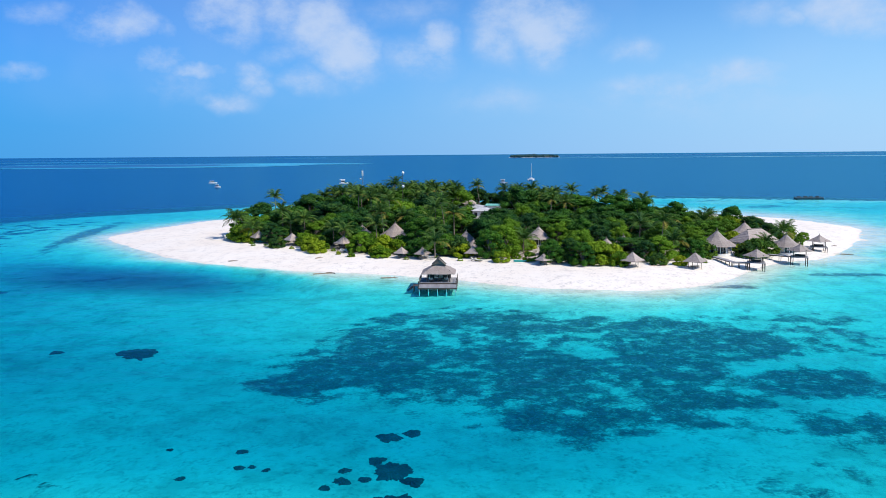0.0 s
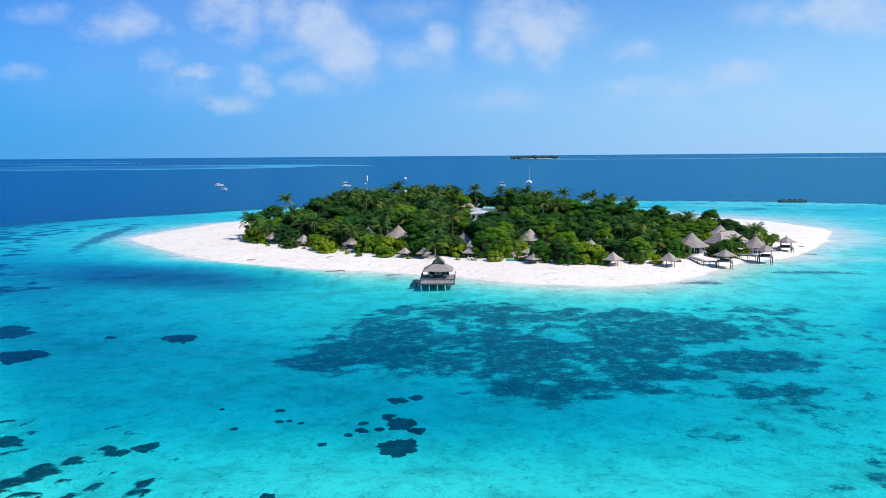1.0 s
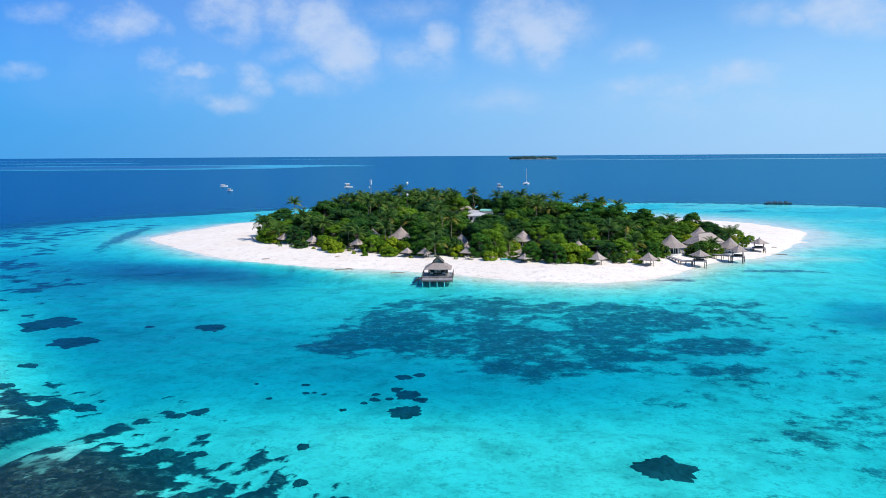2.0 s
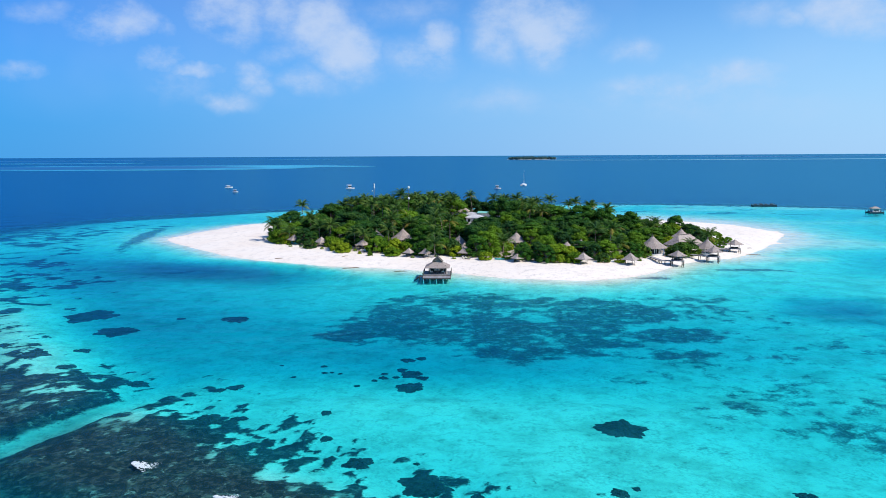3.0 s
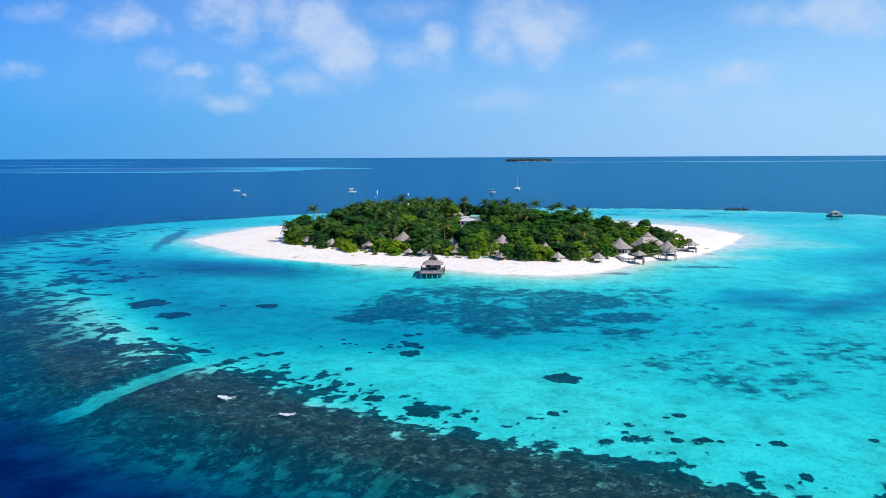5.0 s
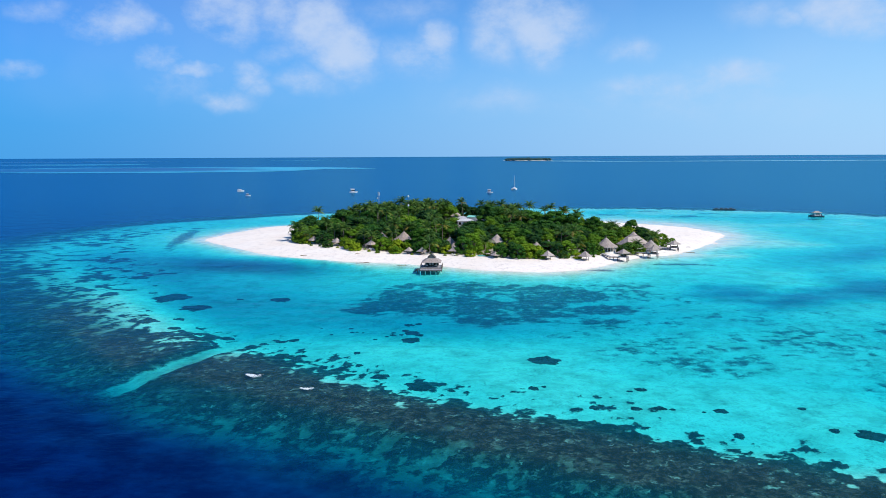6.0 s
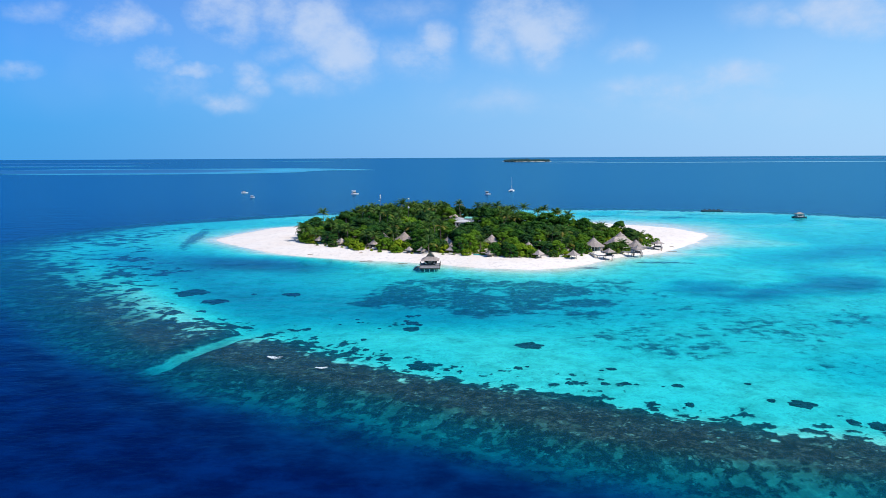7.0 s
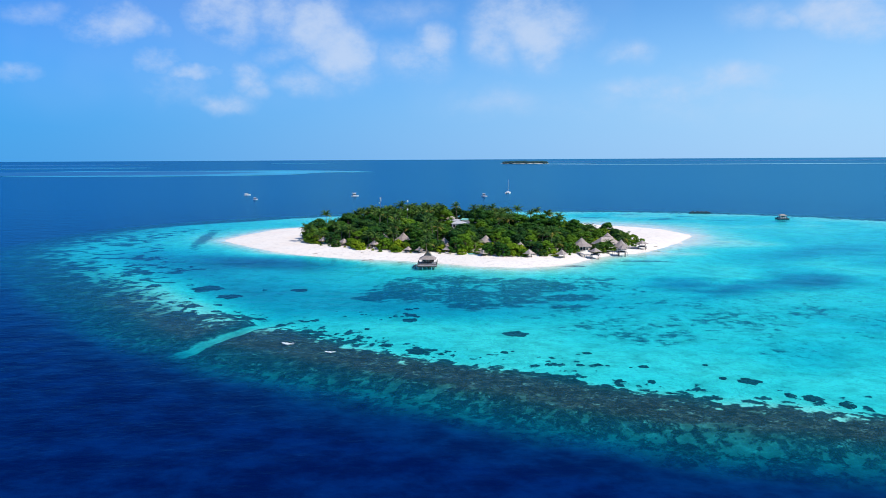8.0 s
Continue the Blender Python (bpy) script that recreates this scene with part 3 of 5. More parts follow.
SHOAL = plain("shoal_water", (0.0, 0.2, 0.42), (0.05, 0.5, 0.66), 0.02, 0.4, stretch=(0.3, 1, 1))
DIM = plain("dim_shoal_water", (0.0, 0.085, 0.26), (0.0, 0.15, 0.36), 0.006, 0.4, stretch=(0.4, 1, 1))
PALE = plain("pale_shoal_water", (0.12, 0.45, 0.58), (0.3, 0.6, 0.7), 0.01, 0.4, stretch=(0.3, 1, 1))
for x, y, rx, ry, mat, up in ((-830, 1790, 560, 290, SHOAL, 0), (-940, 1800, 480, 225, DIM, 0.2), (-1500, 2560, 430, 130, SHOAL, 0), (-1560, 2560, 380, 80, DIM, 0.2), (-1900, 3300, 600, 150, DIM, 0), (-690, 3540, 150, 40, SHOAL, 0),
                              (1560, 2780, 1050, 60, PALE, 0), (560, 3080, 110, 30, PALE, 0), (1900, 3700, 1300, 150, DIM, 0)):
    bank(x, y, rx, ry, mat, up)


# ---- plants ----
def leaf_cloud(rng, lobes, count, size):
    """Leaves as small bent blades on the outside of rounded clumps, over loose inner clumps of the same leaf."""
    verts, faces = [], []
    weight = np.array([l[3] * l[4] for l in lobes])
    picks = rng.choice(len(lobes), count, p=weight / weight.sum())
    for k in picks:
        cx, cy, cz, r, rz = lobes[k]
        d = rng.normal(size=3)
        d /= np.linalg.norm(d)
        if d[2] < -0.35:
            d[2] *= -0.6
        reach = 0.82 + 0.3 * rng.rand() ** 1.5
        p = np.array([cx + d[0] * r * reach, cy + d[1] * r * reach, cz + d[2] * rz * reach])
        n = d + 0.6 * rng.normal(size=3)
        n[2] += 0.35
        n /= np.linalg.norm(n)
        a = np.cross(n, rng.normal(size=3))
        a /= np.linalg.norm(a)
        b = np.cross(n, a)
        s = size * (0.6 + 0.8 * rng.rand())
        i = len(verts)
        verts += [p - a * s, p + b * s * 0.5 - n * s * 0.15, p + a * s, p - b * s * 0.5 - n * s * 0.15]
        faces += [(i, i + 1, i + 2), (i, i + 2, i + 3)]
    for cx, cy, cz, r, rz in lobes:
        i = len(verts)
        rings, seg = 4, 8
        for a in range(rings + 1):
            f = math.pi * a / rings
            for b in range(seg):
                g = 2 * math.pi * b / seg
                k = 0.66 + 0.14 * rng.rand()
                verts.append(np.array([cx + r * k * math.sin(f) * math.cos(g), cy + r * k * math.sin(f) * math.sin(g), cz + rz * k * math.cos(f)]))
        for a in range(rings):
            for b in range(seg):
                faces.append((i + a * seg + b, i + (a + 1) * seg + b, i + (a + 1) * seg + (b + 1) % seg, i + a * seg + (b + 1) % seg))
    return verts, faces


def broad_tree(seed, tall, spread, count, mat, label, trunked=True):
    rng = np.random.RandomState(seed)
    top = thing("tree" if trunked else "shrub", Matrix(), label, "tree" if trunked else "shrub", "island trees" if trunked else "island shrubs")
    lobes = []
    n = 24 if trunked else 12
    base = 0.04 * tall
    for k in range(n):
        a, d = 2 * math.pi * (k * 0.618 + 0.12 * rng.rand()), spread * (0.1 + 0.68 * (k / n) ** 0.75)
        r = spread * (0.15 + 0.2 * rng.rand())
        up = base + (tall - base) * (0.2 + 0.62 * (1 - (k / n) ** 1.7) * (0.7 + 0.3 * rng.rand()) + 0.06 * rng.rand())
        lobes.append((d * math.cos(a), d * math.sin(a), up - 0.25 * r, r, r * 0.78))
    lift = tall / max(cz + 1.05 * rz for _, _, cz, _, rz in lobes)
    lobes = [(cx, cy, cz * lift, r, rz) for cx, cy, cz, r, rz in lobes]
    for k in range(9):                            # skirt of low branches down to the ground
        a, r = 2 * math.pi * (k + 0.5 * rng.rand()) / 9, spread * (0.2 + 0.12 * rng.rand())
        d = 0.97 * spread - r - 0.12 * spread * rng.rand()
        lobes.append((d * math.cos(a), d * math.sin(a), tall * (0.12 + 0.1 * rng.rand()), r, 0.17 * tall))
    v, f = leaf_cloud(rng, lobes, count, 0.24 if trunked else 0.2)
    if trunked:
        bm = bmesh.new()
        rod(bm, (0, 0, -0.3), (0.1, 0.05, base + 2.2), 0.32, 0.2)
        for cx, cy, cz, r, rz in lobes[::2]:
            rod(bm, (0.1, 0.05, base + 1.8), (cx * 0.8, cy * 0.8, cz), 0.14, 0.05, 5)
        part("trunk", bm, BARK, top)
    raw("crown", v, f, mat, top)
    return top


def frond_mesh(rng, length):
    """One feather leaf: an arching rib with drooping leaflets on both sides."""
    verts, faces = [], []
    n, lift = 12, 0.45 + 0.35 * rng.rand()
    rib = []
    for k in range(n + 1):
        t = k / n
        rib.append(np.array([length * (t - 0.12 * t ** 3), 0.0, length * (lift * t - (0.42 + 0.35 * lift) * t * t)]))
    for k in range(1, n + 1):
        p, t = rib[k], k / n
        w = length * 0.2 * math.sin(math.pi * (0.1 + 0.82 * t)) ** 0.7
        along = (rib[k] - rib[k - 1]) * 0.8
        for side in (-1, 1):
            tip = p + np.array([0.35 * w, side * w * (0.8 + 0.3 * rng.rand()), -0.45 * w * (0.7 + 0.6 * rng.rand())])
            i = len(verts)
            verts += [p - along * 0.5, p + along * 0.5, tip + along * 0.12, tip - along * 0.12]
            faces.append((i, i + 1, i + 2, i + 3) if side > 0 else (i, i + 3, i + 2, i + 1))
    i = len(verts)
    for k, p in enumerate(rib):
        w = 0.07 * (1 - 0.8 * k / n)
        verts += [p + np.array([0, -w, 0]), p + np.array([0, 0, w]), p + np.array([0, w, 0])]
    for k in range(n):
        a = i + 3 * k
        faces += [(a, a + 3, a + 4, a + 1), (a + 1, a + 4, a + 5, a + 2)]
    return verts, faces


FRONDS, DRY_FRONDS = [], []
for k in range(4):
    v, f = frond_mesh(np.random.RandomState(50 + k), 4.3 + 0.3 * k)
    mesh = bpy.data.meshes.new("frond")
    mesh.from_pydata([tuple(map(float, q)) for q in v], [], f)
    mesh.materials.append(PALM)
    FRONDS.append(mesh)
    dry = mesh.copy()
    dry.materials[0] = DRY
    DRY_FRONDS.append(dry)


def palm(seed, tall):
    rng = np.random.RandomState(seed)
    top = thing("palm_tree", Matrix(), "coconut palm with a slim grey trunk and feathery green fronds", "palm tree", "coconut palms")
    lean = rng.normal(size=2) * 0.09 * tall
    bm = bmesh.new()
    spots = [Vector((lean[0] * (k / 6) ** 1.6, lean[1] * (k / 6) ** 1.6, -0.3 + (tall + 0.3) * k / 6)) for k in range(7)]
    for k in range(6):
        rod(bm, spots[k], spots[k + 1] + (spots[k + 1] - spots[k]) * 0.02, 0.2 - 0.015 * k, 0.19 - 0.015 * k, 7)
    part("trunk", bm, BARK, top)
    n = 19
    for k in range(n):
        ob = new("frond", (DRY_FRONDS if k >= n - (1 + 3 * (seed % 4 == 3)) else FRONDS)[k % 4])
        ob.parent = top
        tip = 50 - 84 * (k / n) + rng.normal() * 6
        ob.matrix_basis = Matrix.Translation(spots[-1]) @ pose(0, 0, 0, 0, 0, k * 137.5 + rng.normal() * 9) @ pose(0, 0, 0, rng.normal() * 12, -tip, 0)
    bm = bmesh.new()
    for k in range(6):
        a = k * 1.05
        bmesh.ops.create_icosphere(bm, subdivisions=1, radius=0.16, matrix=Matrix.Translation(spots[-1] + Vector((0.28 * math.cos(a), 0.28 * math.sin(a), -0.3))))
    part("coconuts", bm, BARK, top)
    return top


def scaled(x, y, z, turn, size, tall=1.0):
    return pose(x, y, z, 0, 0, turn) @ Matrix.Diagonal((size, size, size * tall, 1))


TREES = [broad_tree(k, 11.0, 6.0, 6200, LEAF, "broad-leaved island tree with a dense rounded green crown") for k in range(6)]
SHRUBS = [broad_tree(20 + k, 3.2, 2.7, 1700, SHRUB, "low bright green beach shrub growing on the sand", False) for k in range(3)]
PALM_HEIGHTS = (4.4, 5.8, 7.4, 9.0, 10.6, 11.4, 12.4, 14.0)
PALMS = [palm(40 + k, h) for k, h in enumerate(PALM_HEIGHTS)]
used = set()


def plant(kinds, k, m):
    """The first plant of a kind is moved into place, the others are copies."""
    ob = kinds[k % len(kinds)]
    if ob.name not in used:
        used.add(ob.name)
        ob.matrix_basis = m
        return ob
    return copy_thing(ob, m @ Matrix.Diagonal((1 / ob.scale.x, 1 / ob.scale.y, 1 / ob.scale.z, 1)))


# places kept free of trees: x, y, radius of each house, pool and clearing
VILLAS = [(-26.7, 216, 20, 3.6), (-16.2, 211, -10, 4.6), (-10.8, 199, 30, 3.2), (4.8, 196, 15, 3.8), (25.8, 201, -8, 4.0), (41, 180.5, 10, 3.4),
          (70.5, 182.8, 0, 4.7), (89.7, 213, 0, 4.0), (90.5, 186.5, 15, 3.8), (6.4, 183.5, 0, 3.0), (-45, 228, 0, 3.8), (46.8, 186.5, 0, 3.4)]
HUTS = [(-58, 213.5, 2.1), (-46.4, 206.4, 2.0), (-30, 197.5, 2.0), (-12.4, 179.5, 1.6), (-6.9, 177.4, 1.7), (6, 177.2, 1.75), (22.6, 164.8, 1.5), (43, 160.8, 2.0), (57.7, 161, 2.1)]
free = [(84.5, 193, 6.5)] + [(x, y, r + 1.5) for x, y, _, r in VILLAS] + [(x, y, r + 1.0) for x, y, r in HUTS] + [(16, 303, 13), (14, 285, 8), (-9.5, 208.5, 4.5)]


PALM_SPOTS = [(-67.9, 224, 7.0), (-55.5, 236, 8.0), (-44.7, 216, 7.0), (-33.6, 203, 5.4), (-19.5, 210, 9.4), (-20.5, 198, 7.0), (-1.1, 224, 11.2), (-5.6, 205, 7.4), (-3.7, 178, 4.4), (19.6, 183, 4.4), (53.8, 197, 6.6), (57.6, 177, 4.4), (83.6, 183, 3.6), (82.8, 224, 6.5), (-60.1, 214, 4.4), (-49.4, 219, 6.0), (-13, 213, 7.8), (1.6, 210, 9.0), (-3.8, 190, 6.8), (94.6, 197, 4.6), (-29.9, 198.5, 5.2)]
REAR_PALMS = [(-63.5, 262, 12.2), (-43.4, 272, 12.8), (-23, 286, 15.6), (13.9, 308, 13.6), (28.2, 302, 12), (36, 302, 12.4), (40.7, 298, 11), (45.9, 298, 11), (51.5, 298, 12), (63, 290, 11.2), (68.1, 284, 9.6), (-10.3, 290, 12.3), (-6.7, 296, 13.2), (-2.8, 288, 12.4), (2.3, 302, 13.4), (3, 294, 12.8), (-13.8, 284, 12.1), (-27.2, 282, 13.2), (-37, 286, 13.4), (-40.4, 268, 11.2), (79.6, 220, 6.0), (24, 312, 12)]
# the broad crowns that stand out, front and rear: x, y, height, radius
FRONT_TREES = [(-68.8, 236, 8.5, 5.5), (-38.2, 236, 11.5, 10.2), (-53.7, 240, 9.4, 7.3), (-27.7, 226, 9.1, 6.1), (-9.6, 232, 9.7, 5.8), (16.5, 228, 9.5, 8.6), (10.2, 184, 5.7, 4.6), (2.4, 186, 5.4, 2.7), (31.6, 208, 8.8, 9.0), (48, 180, 5.1, 7.2), (62.2, 216, 8.5, 8.4), (61.8, 176, 5.4, 4.0),
               (75.8, 206, 7.0, 7.0), (94.8, 208, 6.0, 3.0), (8.3, 211, 6.9, 4.6), (-10, 190, 4.2, 2.6), (-25.7, 206, 4.4, 3.8), (-40.8, 218, 6.5, 5.6), (-59.4, 226, 5.8, 4.9), (20, 190, 3.6, 3.4), (61, 196, 6.6, 5.4), (39.6, 204, 6.1, 5.6)]
REAR_TREES = [(-67.1, 252, 10.3, 8.0), (-51.5, 266, 12.5, 10), (-30.3, 276, 12.7, 9.6), (-16.5, 243, 11.7, 6.5), (-37.1, 260, 12.2, 6.9), (-7.5, 262, 12.9, 7.2), (6.4, 253, 6.5, 5.0), (27.3, 274, 14.3, 9.8), (40, 272, 11.5, 8.5), (48.5, 266, 11.8, 9.8), (59.7, 258, 11.8, 9.5), (69, 256, 10.7, 6.8), (77.2, 243, 10, 6.5), (50.8, 230, 9.6, 9.8), (94.2, 236, 8.7, 5.5), (96.7, 224, 6.6, 5.4)]
# houses that stand open to the beach: x, y, lowest part kept clear, half width
OPEN = [(-16.2, 209, 3.4, 3.6), (-26.7, 214, 5.0, 2.5), (4.8, 194, 4.0, 2.6), (25.8, 199, 4.0, 2.5), (41, 179, 3.4, 2.5), (70.5, 180, 0.6, 4.8), (89.7, 213, 5.0, 4.0), (83.5, 191, 4.0, 4.0), (91, 184, 1.5, 3.5), (13, 292, 0.8, 13)]
OPEN += [(x, y - 0.8, 1.4, r + 0.2) for x, y, r in HUTS] + [(x, y + 1.0, 0.55 * tall, 1.2) for x, y, tall in PALM_SPOTS]


def sight(x, y):
    """Tallest growth in the open strips before the houses."""
    limit = 99
    for hx, hy, low, half in OPEN:
        t = (y + 13) / (hy + 13)
        if hy - 70 < y < hy and abs(x - hx * t) < half + 1.5:
            limit = min(limit, 28.8 + (low - 28.8) * t - 1.6)
    return limit


def canopy(x):
    """Height of the wood's top: highest in the middle of the island, sinking to both ends."""
    return float(np.interp(x, (-85, -70, -55, -30, 0, 30, 60, 90, 106), (6.5, 8.6, 11.3, 13.0, 13.0, 11.2, 9.6, 7.6, 5.5)))


rng = np.random.RandomState(3)
spots = []
for tries in range(9000):
    x, y = 12 + rng.uniform(-100, 110), 245 + rng.uniform(-90, 90)
    d = float(wooded(x, y)) - 4 * max(0.0, min(1.0, (x - 75) / 20)) * (y > 215) - 6 * max(0.0, min(1.0, (-x - 62) / 14))
    if d < 1.0:
        continue
    gap = 4.4 if d < 10 else 6.2
    if any((x - a) ** 2 + (y - b) ** 2 < (0.75 * r) ** 2 for a, b, _, r in FRONT_TREES + REAR_TREES) or any((x - a) ** 2 + (y - b) ** 2 < gap * gap for a, b, _ in spots) or any((x - a) ** 2 + (y - b) ** 2 < r * r for a, b, r in free):
        continue
    spots.append((x, y, d))
counts = [0, 0, 0]


def grow_shrub(x, y, size):
    plant(SHRUBS, counts[0], scaled(x, y, height(x, y) - 0.12, rng.uniform(0, 360), size, 0.9 + 0.25 * rng.rand()))
    counts[0] += 1


def grow_palm(x, y, tall):
    k = min(range(len(PALMS)), key=lambda i: abs(PALM_HEIGHTS[i] - tall + rng.normal() * 0.6))
    s = min(max(tall / PALM_HEIGHTS[k], 0.8), 1.15)
    plant(PALMS, k, scaled(x, y, height(x, y) - 0.1, rng.uniform(0, 360), s))
    counts[1] += 1


def grow_tree(x, y, tall, radius):
    m = pose(x, y, height(x, y) - 0.1, 0, 0, rng.uniform(0, 360)) @ Matrix.Diagonal((radius / 6.0, radius / 6.0, tall / 11.0, 1))
    plant(TREES, counts[2], m)
    counts[2] += 1


# single palms and bright shrubs along the edge of the wood
for x, y, tall in PALM_SPOTS:
    grow_palm(x, y, tall)
for x, y, tall in REAR_PALMS:
    grow_palm(x, y, tall - 1.0)
for x, y, size in ((-18, 189.5, 1.5), (-14.5, 188, 1.2), (-21, 190, 1.2), (2.6, 182.5, 1.6), (3.5, 180.5, 1.2), (36, 165.8, 1.9), (39.5, 166.5, 1.5), (33.5, 167, 1.4), (-64.5, 219.5, 1.9), (-61, 216, 1.3), (-66, 222, 1.6), (-42.5, 205.5, 1.2), (-37, 202, 1.0),
                   (92, 233, 1.7), (96.5, 233, 1.6), (94, 230, 1.5), (99, 236, 1.4), (80, 181, 1.7), (77.5, 179.5, 1.4), (84, 184.5, 1.5), (11, 181, 1.6), (14, 179.5, 1.2), (51, 172.5, 1.2), (66.5, 178, 1.1), (-27, 193, 0.8)):
    grow_shrub(x, y, size)
for x, y, tall, radius in FRONT_TREES + REAR_TREES:
    grow_tree(x, y, tall, radius)
for k, (x, y, d) in enumerate(spots):
    rear = float(step(y, 240, 285)) * float(step(-abs(x), -62, -35))
    limit, top = sight(x, y), canopy(x)
    if d < 3.5 and rng.rand() < 0.7 or limit < 5.0:
        grow_shrub(x, y, min(0.8 + 0.6 * rng.rand(), max(limit / 3.6, 0.3)))
    elif rng.rand() < 0.1 + 0.6 * rear and limit > 13 and d > 16:
        grow_palm(x, y, top * (0.8 + 0.2 * rng.rand()))
    else:
        tall = min(top * (0.4 + 0.22 * float(step(d, 1, 16)) + 0.16 * rng.rand()), limit)
        tall = min(tall * (1 + 0.4 * rear), limit)
        grow_tree(x, y, tall, tall * (0.5 + 0.2 * rng.rand()))


# ---- thatched houses ----
def thatch(r, rise, z0, sides=0, rings=7, sag=0.12, seed=0, over=0.02):
    """A thatched roof in overlapping courses with a ragged eave; sides 0 is round."""
    rng = np.random.RandomState(seed)
    seg = 32
    bm = bmesh.new()

    def point(a, t, drop):
        k = 1.0
        if sides:
            w = 2 * math.pi / sides
            k = math.cos(w / 2) / math.cos((a % w) - w / 2)
            k = 1 + (k / math.cos(w / 2) - 1) * (0.95 if sides == 4 else 0.75)
        rr = r * (1 - t) * k + 0.05
        return Vector((rr * math.cos(a), rr * math.sin(a), z0 + rise * (t - sag * math.sin(math.pi * t)) - drop))

    for c in range(rings):
        t0, t1 = c / rings, (c + 1) / rings
        lower, lip, upper = [], [], []
        for s in range(seg):
            a = 2 * math.pi * (s + 0.25 * (rng.rand() - 0.5)) / seg
            rag = 0.06 * rng.rand()
            lower.append(bm.verts.new(point(a, t0 - 0.25 / rings, 0.02 + rag)))
            lip.append(bm.verts.new(point(a, t0 - 0.25 / rings, -over - 0.04 + rag)))
            upper.append(bm.verts.new(point(a, t1, -0.02)))
        for s in range(seg):
            q = (s + 1) % seg
            bm.faces.new((lower[s], lower[q], lip[q], lip[s]))
            bm.faces.new((lip[s], lip[q], upper[q], upper[s]))
    under = [bm.verts.new(point(2 * math.pi * s / seg, -0.02, 0.02)) for s in range(seg)]
    apex = bm.verts.new((0, 0, z0 + rise * 0.8))
    for s in range(seg):
        bm.faces.new((under[(s + 1) % seg], under[s], apex))
    return bm


def cap(r, z, high):
    bm = bmesh.new()
    rod(bm, (0, 0, z - 0.35 * high), (0, 0, z + 0.25 * high), r, r * 0.55, 12)
    rod(bm, (0, 0, z + 0.25 * high), (0, 0, z + high), r * 0.4, 0.03, 8)
    return bm


def ring_wall(r, z0, z1, thick, seg, skip=()):
    """Eight-sided wall of real thickness; the sides in skip are left open for doors and windows."""
    bm = bmesh.new()
    w = 2 * math.pi / seg
    for s in range(seg):
        if s in skip:
            continue
        pts = [(rr * math.cos(a), rr * math.sin(a)) for a in (s * w, (s + 1) * w) for rr in (r - thick, r)]
        low = [bm.verts.new((*p, z0)) for p in pts]
        top = [bm.verts.new((*p, z1)) for p in pts]
        for i, j in ((0, 1), (1, 3), (3, 2), (2, 0)):
            bm.faces.new((low[i], low[j], top[j], top[i]))
        bm.faces.new((top[0], top[1], top[3], top[2]))
        bm.faces.new((low[0], low[2], low[3], low[1]))
    return bm


def villa(r, seed):
    top = thing("villa", Matrix(), "round villa with a weathered grey thatched roof and white posts", "villa", "thatched villas")
    rise = 0.82 * r
    part("plinth", rodded((0, 0, -0.6), (0, 0, 0.25), r * 0.88, r * 0.86, n=24), WALL, top)
    for s in range(8):
        if s not in (5, 6):
            part("wall_panel", ring_wall(r * 0.66, 0.25, 2.75, 0.18, 8, [k for k in range(8) if k != s]), WALL, top)
    for s in (5, 6):
        a = (s + 0.5) * math.pi / 4
        door = part("glazed_door", boxed(-r * 0.24, -0.04, 0.25, r * 0.24, 0.04, 2.6, bevel=0.02), GLASS, top, "dark glazed folding door")
        door.matrix_basis = pose(r * 0.6 * math.cos(a), r * 0.6 * math.sin(a), 0, 0, 0, math.degrees(a) + 90)
        bm = bmesh.new()
        for u in (-0.24, -0.08, 0.08, 0.24):
            box(bm, r * u - 0.05, -0.07, 0.25, r * u + 0.05, 0.07, 2.6)
        box(bm, -r * 0.24, -0.07, 2.6, r * 0.24, 0.07, 2.75)
        part("frame", bm, WHITE, door, "white timber frame")
    for s in range(8):
        a = (s + 0.5) * math.pi / 4
        post = part("post", rodded((0, 0, 0.2), (0, 0, 2.5), 0.1, 0.09), WHITE, top, "white round veranda post")
        post.location = (r * 0.8 * math.cos(a), r * 0.8 * math.sin(a), 0)
    part("roof", thatch(r, rise, 2.05, 8, 8, 0.1, seed), THATCH, top, "grey thatch in overlapping courses")
    part("roof_cap", cap(0.35, 2.0 + rise, 0.8), CAP, top, "dark bound thatch cap")
    return top


MODELS = [villa(4.2, 1), villa(4.8, 2)]
for k, (x, y, turn, r) in enumerate(VILLAS):
    base = 4.2 if k % 2 == 0 else 4.8
    s = r / base
    plant(MODELS, k, scaled(x, y, height(x, y) + 0.25, turn, s))


